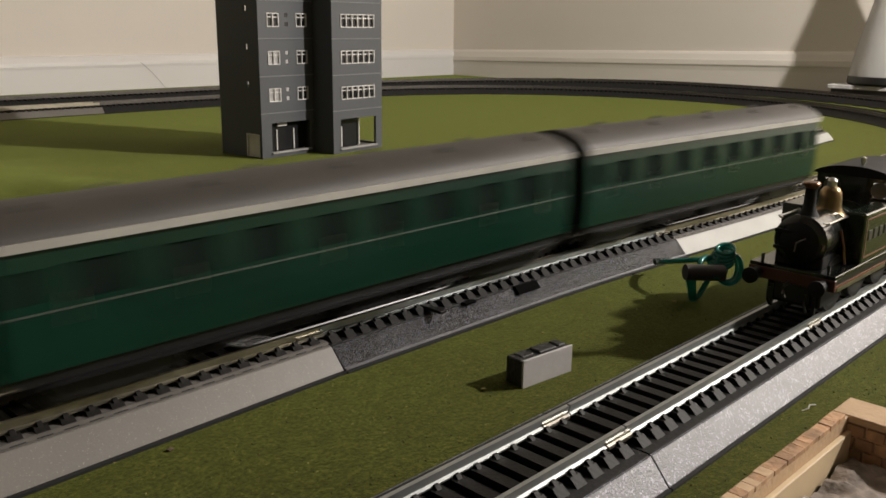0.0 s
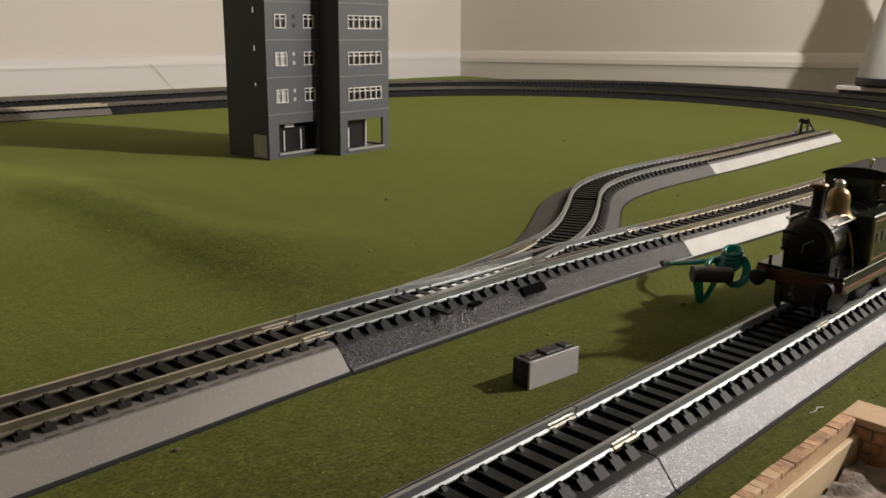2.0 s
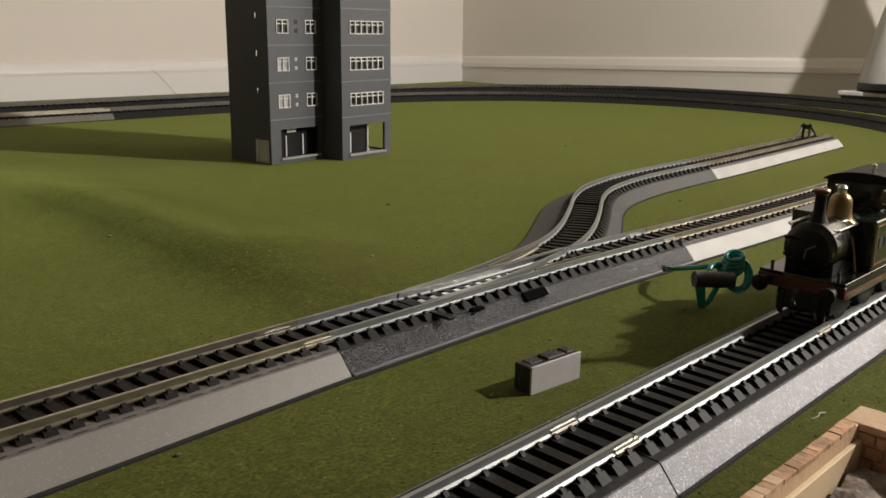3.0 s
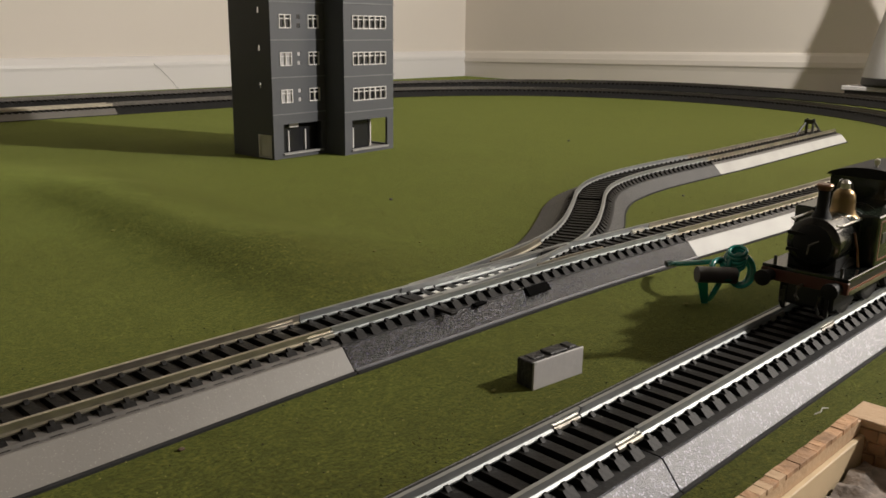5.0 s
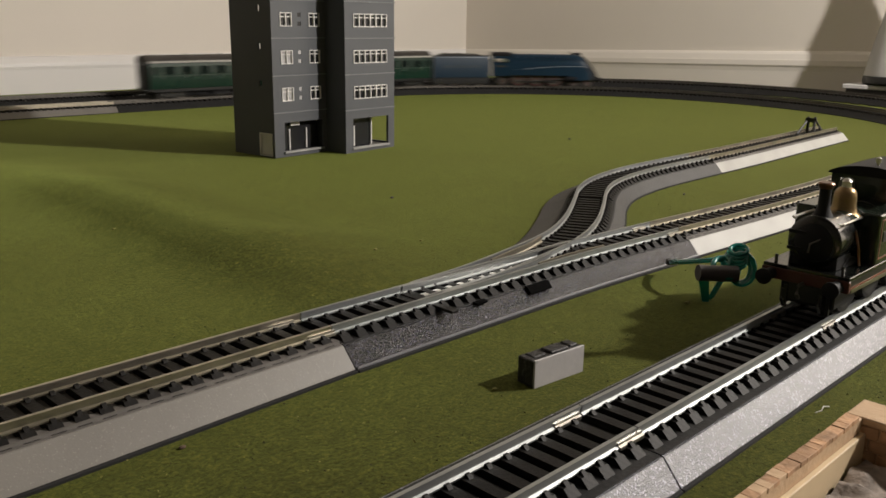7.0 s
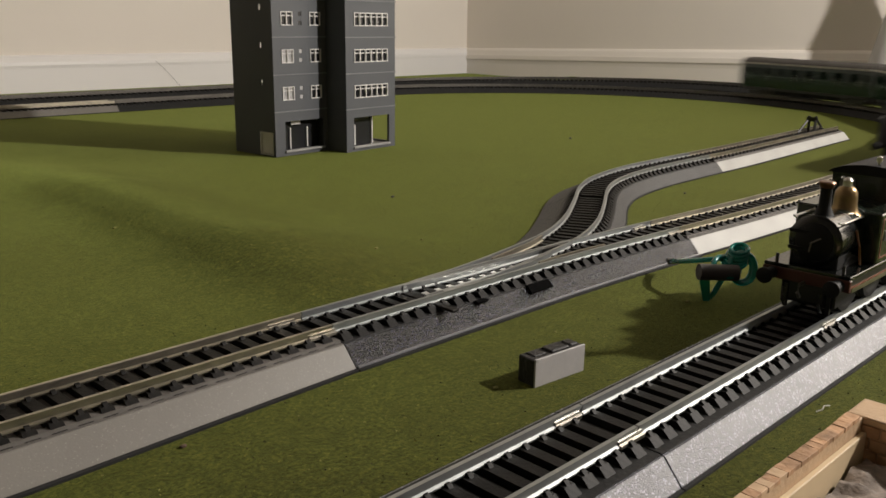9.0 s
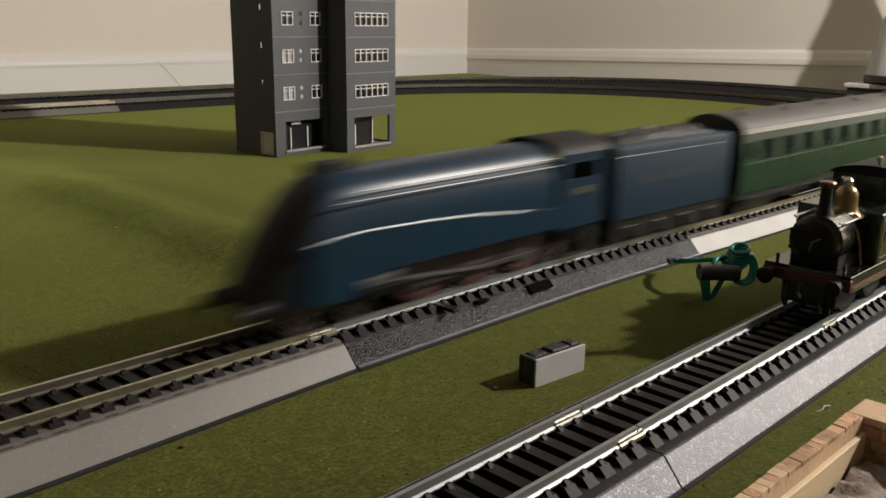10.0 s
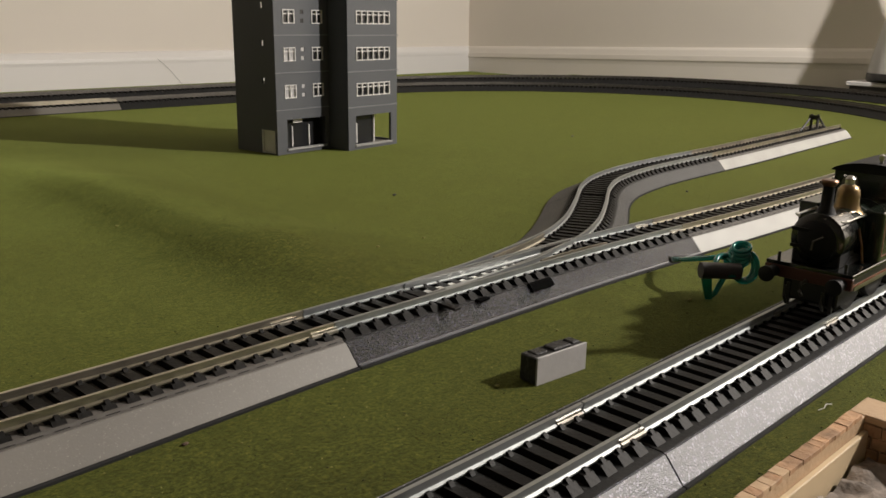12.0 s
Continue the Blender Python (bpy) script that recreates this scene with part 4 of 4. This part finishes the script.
    part("frame", box(new_bm(), 3, 128, -6.5, 6.5, 17, 29), BLACK_METAL, t)
    for x, r, sp in ((19, 11.0, 12), (45, 11.0, 12), (71, 11.0, 12)):
        wheelset(t, x, r, SOOT, ROD, sp)
    return t


def to_scale(t, sx, sy, sz):
    """Brings a vehicle to its length, width and height over the rails."""
    for o in t.children_recursive:
        if o.name.startswith(("wheelset", "tyre")):
            o.data.transform(Matrix.Diagonal((sz, sy, sz, 1)))
            if o.parent is t:
                o.location = (o.location.x * sx, 0, 0.012 + (o.location.z - 0.012) * sz)
        else:
            for v in o.data.vertices:
                v.co = Vector((v.co.x * sx, v.co.y * sy, 0.012 + (v.co.z - 0.012) * sz))


WHEELS = []
tank_engine()
ENGINE, TENDER, COACH_A, COACH_B = express_engine(WHEELS), engine_tender(WHEELS), coach(WHEELS), coach(WHEELS)

for vehicle, sx, sy, sz in ((ENGINE, 0.965, 0.95, 0.91), (TENDER, 0.955, 0.95, 0.90), (COACH_A, 0.985, 0.97, 0.896), (COACH_B, 0.952, 0.97, 0.896)):
    to_scale(vehicle, sx, sy, sz)

# ---------------------------------------------------------------- loose things


def turnout_fittings():
    """Switch blades, check rails, frog and tie bar of the turnout."""
    t = thing("turnout_fittings", Matrix(), "bright switch blades, check rails and frog of a turnout", "turnout")
    for pts in ([(200, 9.2), (228, 8.0), (262, 8.4), (281, 8.9)], [(198, -5.1), (225, -3.6), (257, -1.5), (278, 2.9)]):
        part("switch_blade", sweep(new_bm(), smooth_line(pts), [(a * 0.8, b - 0.05) for a, b in RAIL_PROFILE]), RAIL, t)
    part("check_rail", sweep(new_bm(), smooth_line([(262, -4.0), (274, -3.4), (294, -3.6), (306, -4.6)]), [(a * 0.8, b) for a, b in RAIL_PROFILE]), RAIL_DULL, t)
    part("check_rail", sweep(new_bm(), smooth_line([(252, 12.6), (268, 16.0), (285, 19.8), (298, 24.1)]), [(a * 0.8, b) for a, b in RAIL_PROFILE]), RAIL_DULL, t)
    part("frog", loft(new_bm(), [[(x, y, z) for x, y in ((278, 7.6), (296, 7.8), (302, 11.0), (296, 12.2), (281, 9.2))] for z in (8.9, 11.9)]), BLACK_METAL, t)
    # plate added to give the bright reflections seen between the sleepers
    part("contact_plate", sweep(new_bm(), smooth_line([(204, 1.4), (225, 2.0), (258, 3.6)]), [(-3.4, 7.3), (-3.4, 8.95), (3.4, 8.95), (3.4, 7.3)]), STEEL, t, "bright metal plate added for the reflections between the blades")
    part("tie_bar", box(new_bm(), 199, 202, -18, 13, 8.2, 9.3, 0.2), SLEEPER, t)
    part("point_motor_slot", loft(new_bm(), [[(x, y, z) for y, z in ((-12.0, 7.6), (-13.4, 7.7), (-15.7, 5.2), (-13.5, 4.4))] for x in (244, 257)]), BLACKOUT, t)
    part("tie_bar_end", box(new_bm(), 215, 221, -14.6, -12, 6.8, 7.8, 0.3), BLACKOUT, t)
    return t


def rail_joiner(x, y, angle=0.0):
    t = thing("rail_joiner", pose(x * MM, y * MM, 0, 0, 0, angle), "bright metal rail joiner clipped under a rail joint", "rail joiner", "rail joiners")
    part("sleeve", prism(new_bm(), [(-1.4, 8.95), (1.4, 8.95), (1.3, 9.7), (0.7, 10.0), (0.7, 10.6), (-0.7, 10.6), (-0.7, 10.0), (-1.3, 9.7)], -5.0, 5.0), JOINER, t)
    return t


def buffer_stop():
    t = thing("buffer_stop", pose(0.810, 0.1205, 0.001, 0, 0, 3.5) @ Matrix.Scale(0.9, 4), "black plastic buffer stop at the siding's end", "buffer stop")
    for s in (-1, 1):
        part("post", box(new_bm(), -1.3, 1.3, s * 3.2 - 1.0, s * 3.2 + 1.0, 8, 26), BLACK_METAL, t)
        part("stay", tube(new_bm(), [(0, s * 3.2, 24), (14, s * 8.25, 9)], 1.1, 6), BLACK_METAL, t)
        part("stay", tube(new_bm(), [(0, s * 3.2, 24), (-14, s * 8.25, 9)], 1.1, 6), BLACK_METAL, t)
    part("beam", box(new_bm(), -2.8, -0.8, -5.5, 5.5, 20.5, 25, 0.3), BLACK_METAL, t)
    return t


def small_block():
    t = thing("small_block", pose(0.1859, -0.0654, 0, 0, 0, -4.5) @ Matrix.Diagonal((0.96, 0.92, 0.88, 1)), "small dark plastic block with a pale grey face on the grass", "plastic block")
    part("body", box(new_bm(), 0, 23, 0.5, 7.6, 0.1, 9.8, 0.4), BLOCK_DARK, t)
    part("face", box(new_bm(), 0.1, 22.9, -0.3, 0.5, 0.0, 10.1, 0.15), CARD, t, "pale grey face")
    part("lug", box(new_bm(), 9, 17, 1.2, 6.5, 9.6, 10.7, 0.4), BLOCK_DARK, t)
    part("lug", box(new_bm(), 2.2, 7.4, 2.4, 6.8, 9.6, 10.2, 0.3), BLOCK_DARK, t)
    # pale piece for the highlight on the worn corner
    part("chip", box(new_bm(), -0.05, 1.3, -0.42, 0.3, 9.0, 10.25, 0.12), PLASTIC_PALE, t, "worn corner with its highlight painted pale")
    part("lug", box(new_bm(), 18.5, 22, 2, 6.8, 9.6, 10.4, 0.4), BLOCK_DARK, t)
    return t


def hair_coil():
    """A teal coiled cable band with a dark rubber grip."""
    t = thing("cable_band", pose(0.302, -0.058, 0.0, 0, 0, -44.6), "teal plastic coil band with a dark rubber grip", "cable band")

    def ring(cx, cy, cz, r, tilt, turn, squash=1.0):
        m = Matrix.Rotation(turn, 3, "Z") @ Matrix.Rotation(tilt, 3, "X")
        return [Vector((cx, cy, cz)) + m @ Vector((r * math.cos(6.28318 * i / 28), r * squash * math.sin(6.28318 * i / 28), 0)) for i in range(29)]
    part("loop", tube(new_bm(), ring(13.4, 4.0, 12.4, 5.7, 1.32, 0.25, 1.08), 1.15, 10), TEAL, t, "large upright teal loop", smooth=True)
    part("loop", tube(new_bm(), ring(13.0, 4.6, 12.6, 5.4, 1.30, 0.45, 1.05), 1.0, 10), TEAL, t, smooth=True)
    for k in range(5):
        part("loop", tube(new_bm(), ring(10.8 + 0.35 * k, 6, 14.4 + 1.3 * k, 4.4 - 0.28 * k, 0.42, -0.5), 0.85, 10), TEAL, t, smooth=True)
    part("loop", tube(new_bm(), ring(6.5, 2.5, 13.2, 5.0, 0.62, 0.2), 1.15, 10), TEAL, t, smooth=True)
    part("strap", loft(new_bm(), [[(-2.4, y, 0.1), (0.2, y, 0.1), (-0.6, y, 9), (-0.9, y, 11), (-4.4, y, 11), (-4.4, y, 8)] for y in (-0.8, 0.8)]), TEAL, t, "flat teal strap tapering to the ground")
    part("strap", tube(new_bm(), [(0.2, 0.6, 1.0), (1.6, 0.8, 2.2), (3.6, 1.2, 6), (6.0, 2.0, 10.5)], 1.1, 8), TEAL, t, smooth=True)
    part("grip", cyl(new_bm(), (-5.2, -0.6, 11.9), (10.4, 0.8, 11.2), 3.2, seg=20), RUBBER, t, "dark grey rubber grip", smooth=True)
    line = smooth_line([(9.5, 6), (1, 10), (-5.5, 19), (-7.4, 28), (-6.6, 35)], 2)
    part("tail", tube(new_bm(), [(x, y, 16.2 - 10.2 * (i / (len(line) - 1)) ** 1.1) for i, (x, y) in enumerate(line)], 1.1, 8), TEAL, t, smooth=True)
    part("tail_end", box(new_bm(), -8.4, -5.0, 34.0, 36.6, 4.9, 7.4, 0.4), RUBBER, t, "dark end clip")
    return t


def wooden_ruin():
    """The corner of a laser-cut wooden building without a roof, its brick courses cut into the ply, and rubble inside."""
    t = thing("wooden_building", pose(0.020, 0.0010, 0), "roofless laser-cut plywood building with scorched brick edges", "model building")
    w = part("wall", box(new_bm(), 95, 185, -152.2, -149.4, 0, 15.0, 0.2), BIRCH, t, "pale plywood wall")
    x = 96.0
    rnd = random.Random(4)
    while x < 182:
        l = rnd.uniform(2.4, 4.0)
        part("brick", box(new_bm(), x, x + l - 0.02, -152.3 + rnd.uniform(-0.15, 0.1), -149.2 + rnd.uniform(-0.1, 0.15), 14.8, 16.0 + rnd.uniform(-0.12, 0.15), 0.09), SCORCH if rnd.random() < 0.6 else BIRCH, w)
        x += l
    part("lining", box(new_bm(), 100, 184.6, -153.6, -152.25, 2, 11.5, 0.2), PLY_PALE, t, "pale inner lining strip")
    p = part("pier", box(new_bm(), 185.2, 195, -185, -149.0, 0, 13.4, 0.3), BIRCH, t)
    part("cap", box(new_bm(), 184.6, 196, -186, -148.4, 13.4, 15.2, 0.3), BIRCH, p)
    for k in range(4):
        for j in range(4):
            part("brick", box(new_bm(), 184.6, 185.4, -154.0 - 4.6 * j - (2.3 if k % 2 else 0), -149.8 - 4.6 * j - (2.3 if k % 2 else 0), 1.0 + 3.1 * k, 3.8 + 3.1 * k, 0.2), SCORCH, p)
    bm = new_bm()
    gridv = []
    for i in range(45):
        row = []
        for j in range(25):
            xx, yy = 110 + 74 * i / 44, -200 + 45.5 * j / 24
            row.append(bm.verts.new((xx, yy, 5.5 + 2.2 * noise.noise((xx / 8, yy / 8, 1)) + 1.6 * noise.noise((xx / 3.2, yy / 3.2, 5)))))
        gridv.append(row)
    for a, b in zip(gridv, gridv[1:]):
        for j in range(24):
            bm.faces.new((a[j], a[j + 1], b[j + 1], b[j]))
    part("rubble", bm, RUBBLE, t, "grey-brown rubble floor", smooth=True)
    return t


def glass_vase():
    low = 8.0
    d = thing("storage_box", Matrix(), "white lid on an added dark base against the skirting", "box")
    # base added to carry the lid; its dark colour stands for shade below
    part("carcass", box(new_bm(), 1242, 1312, 96, 258, low, 24), RUBBER, d)
    part("lid", box(new_bm(), 1238, 1313, 92, 262, 24, 30, 1), PLASTIC_WHITE, d, "white lid")
    t = thing("vase", pose(1.276, 0.203, 0.030), "tall conical frosted glass vase with a dark foot", "vase")
    part("bowl", lathe(new_bm(), [(44, 12), (41, 30), (35, 60), (28, 92), (20, 125), (13, 160), (9, 190), (7, 190), (11, 160), (18, 125), (26, 92), (33, 60), (39, 30), (42, 14)], Matrix(), 40), FROST, t, smooth=True)
    part("foot", lathe(new_bm(), [(43, 0.1), (45, 3), (44.5, 11), (44, 12), (30, 12.2)], Matrix(), 40), BLACK_METAL, t, "dark foot ring", smooth=True)
    return t


def speck(x, y, r, material=RUBBER, label="small dark crumb lying on the grass mat"):
    bm = new_bm()
    bmesh.ops.create_icosphere(bm, subdivisions=1, radius=r, matrix=Matrix.Translation((0, 0, r * 0.6)) @ Matrix.Diagonal((1.5, 1, 0.7, 1)))
    ob = part("crumb", bm, material)
    ob.location = (x * MM, y * MM, mat_height(x, y) * MM)
    return tagged(ob, label, "crumb", "crumbs")


def scatter_flecks():
    """Loose fibres and flecks of flock on the mat."""
    rnd = random.Random(11)
    for name, material, count, label in (("pale_flock", FLOCK_PALE, 2300, "loose pale yellow-green flock fibres on the mat"), ("dark_flock", FLOCK_DARK, 2100, "loose dark brown-green flock fibres on the mat")):
        verts, faces = [], []
        for _ in range(count):
            x, y = rnd.uniform(-40, 520), -150 + 430 * rnd.random() ** 1.5
            r, a = rnd.uniform(0.12, 0.28), rnd.uniform(0, 6.28)
            c, q = math.cos(a) * r, math.sin(a) * r
            z = mat_height(x, y) - 0.02
            k = len(verts)
            verts += [((x + 2 * c) * MM, (y + 2 * q) * MM, z * MM), ((x - c - q) * MM, (y - q + c) * MM, z * MM), ((x - c + q) * MM, (y - q - c) * MM, z * MM), (x * MM, y * MM, (z + r * 1.6) * MM)]
            faces += [(k, k + 1, k + 3), (k + 1, k + 2, k + 3), (k + 2, k, k + 3)]
        me = bpy.data.meshes.new(name)
        me.from_pydata(verts, [], faces)
        me.materials.append(material)
        tagged(new(name, me), label, "flock", kind="stuff")


scatter_flecks()
turnout_fittings()
for jx, jy in ((147, 9.0), (151, -7.5), (352, 8.0), (356, -8.6), (281, -112.1), (163, -113.4), (160, -96.9), (279, -95.6)):
    rail_joiner(jx, jy)
buffer_stop()
small_block()
hair_coil()
wooden_ruin()
glass_vase()
for cx, cy, r in ((342, 178, 1.0), (491, 64, 0.9), (221, -56, 0.8), (651, 279, 1.1)):
    speck(cx, cy, r)
for cx, cy, r in ((281, 86, 0.7), (245, 78, 0.8), (174, 194, 0.8), (177, -58, 0.7), (293, -54, 0.9), (228, -40, 0.5)):
    speck(cx, cy, r, FLOCK_PALE, "pale yellowish crumb lying on the grass mat")
speck(92, -28.6, 0.7, SEAT, "small orange-brown crumb beside the roadbed")
bm = tube(new_bm(), [(231.5, -130.4, 0.4), (233.2, -131.4, 0.9), (235.2, -131.0, 1.3), (237.0, -131.8, 1.0), (238.4, -131.4, 0.4)], 0.16, 6)
tagged(part("fibre", bm, PLASTIC_WHITE), "short white fibre caught in the grass mat", "fibre")
bm = tube(new_bm(), [(629, 1062, 39.7), (639, 1061, 31), (653, 1060, 16), (662, 1058.5, 4), (665, 1056, 0.2)], 0.3, 6)
tagged(part("loose_wire", bm, BED_GREY), "thin loose wire leaning on the skirting", "wire")


# ---------------------------------------------------------------- motion of the train
NOSE_T = (0.0, 0.5, 1.0, 5.2, 6.8, 8.8, 9.2, 9.5, 10.0, 10.8, 12.0)
NOSE_S = (989 - LOOP_LENGTH, 1203 - LOOP_LENGTH, 1417 - LOOP_LENGTH, -1638, -893, 8, 250, 406, 652, 1058, 1652)


def nose_at(t):
    """How far the engine's nose has run, monotone and smooth."""
    d = [(NOSE_S[i + 1] - NOSE_S[i]) / (NOSE_T[i + 1] - NOSE_T[i]) for i in range(len(NOSE_T) - 1)]
    m = [d[0]] + [(a + b) / 2 for a, b in zip(d, d[1:])] + [d[-1]]
    i = max(j for j in range(len(NOSE_T) - 1) if NOSE_T[j] <= t + 1e-9)
    h = NOSE_T[i + 1] - NOSE_T[i]
    u = (t - NOSE_T[i]) / h
    return ((2 * u ** 3 - 3 * u ** 2 + 1) * NOSE_S[i] + (u ** 3 - 2 * u ** 2 + u) * h * m[i] + (3 * u ** 2 - 2 * u ** 3) * NOSE_S[i + 1] + (u ** 3 - u ** 2) * h * m[i + 1])


def vehicle_pose(t, behind, wheelbase):
    s = nose_at(t) - behind
    a, b = on_loop(s + wheelbase / 2), on_loop(s - wheelbase / 2)
    c, d = (a + b) / 2, a - b
    return Matrix.Translation((c.x * MM, c.y * MM, 0)) @ Matrix.Rotation(math.atan2(d.y, d.x), 4, "Z")


def motions():
    steps = [i / 10 for i in range(121)]
    for ob, behind, base in ((ENGINE, 86, 85), (TENDER, 220, 58), (COACH_A, 380, 154), (COACH_B, 606, 150)):
        walk(ob, [(t, vehicle_pose(t, behind, base)) for t in steps])
    ticks = [i / 30 for i in range(361)]
    for w, r in WHEELS:
        turn = 0.0
        rows = []
        at = w.location.copy()
        for i, t in enumerate(ticks):
            if i:
                turn += min(1.35, (nose_at(t) - nose_at(ticks[i - 1])) / r)
            rows.append((t, Matrix.Translation(at) @ Matrix.Rotation(turn, 4, "Y")))
        walk(w, rows)


motions()
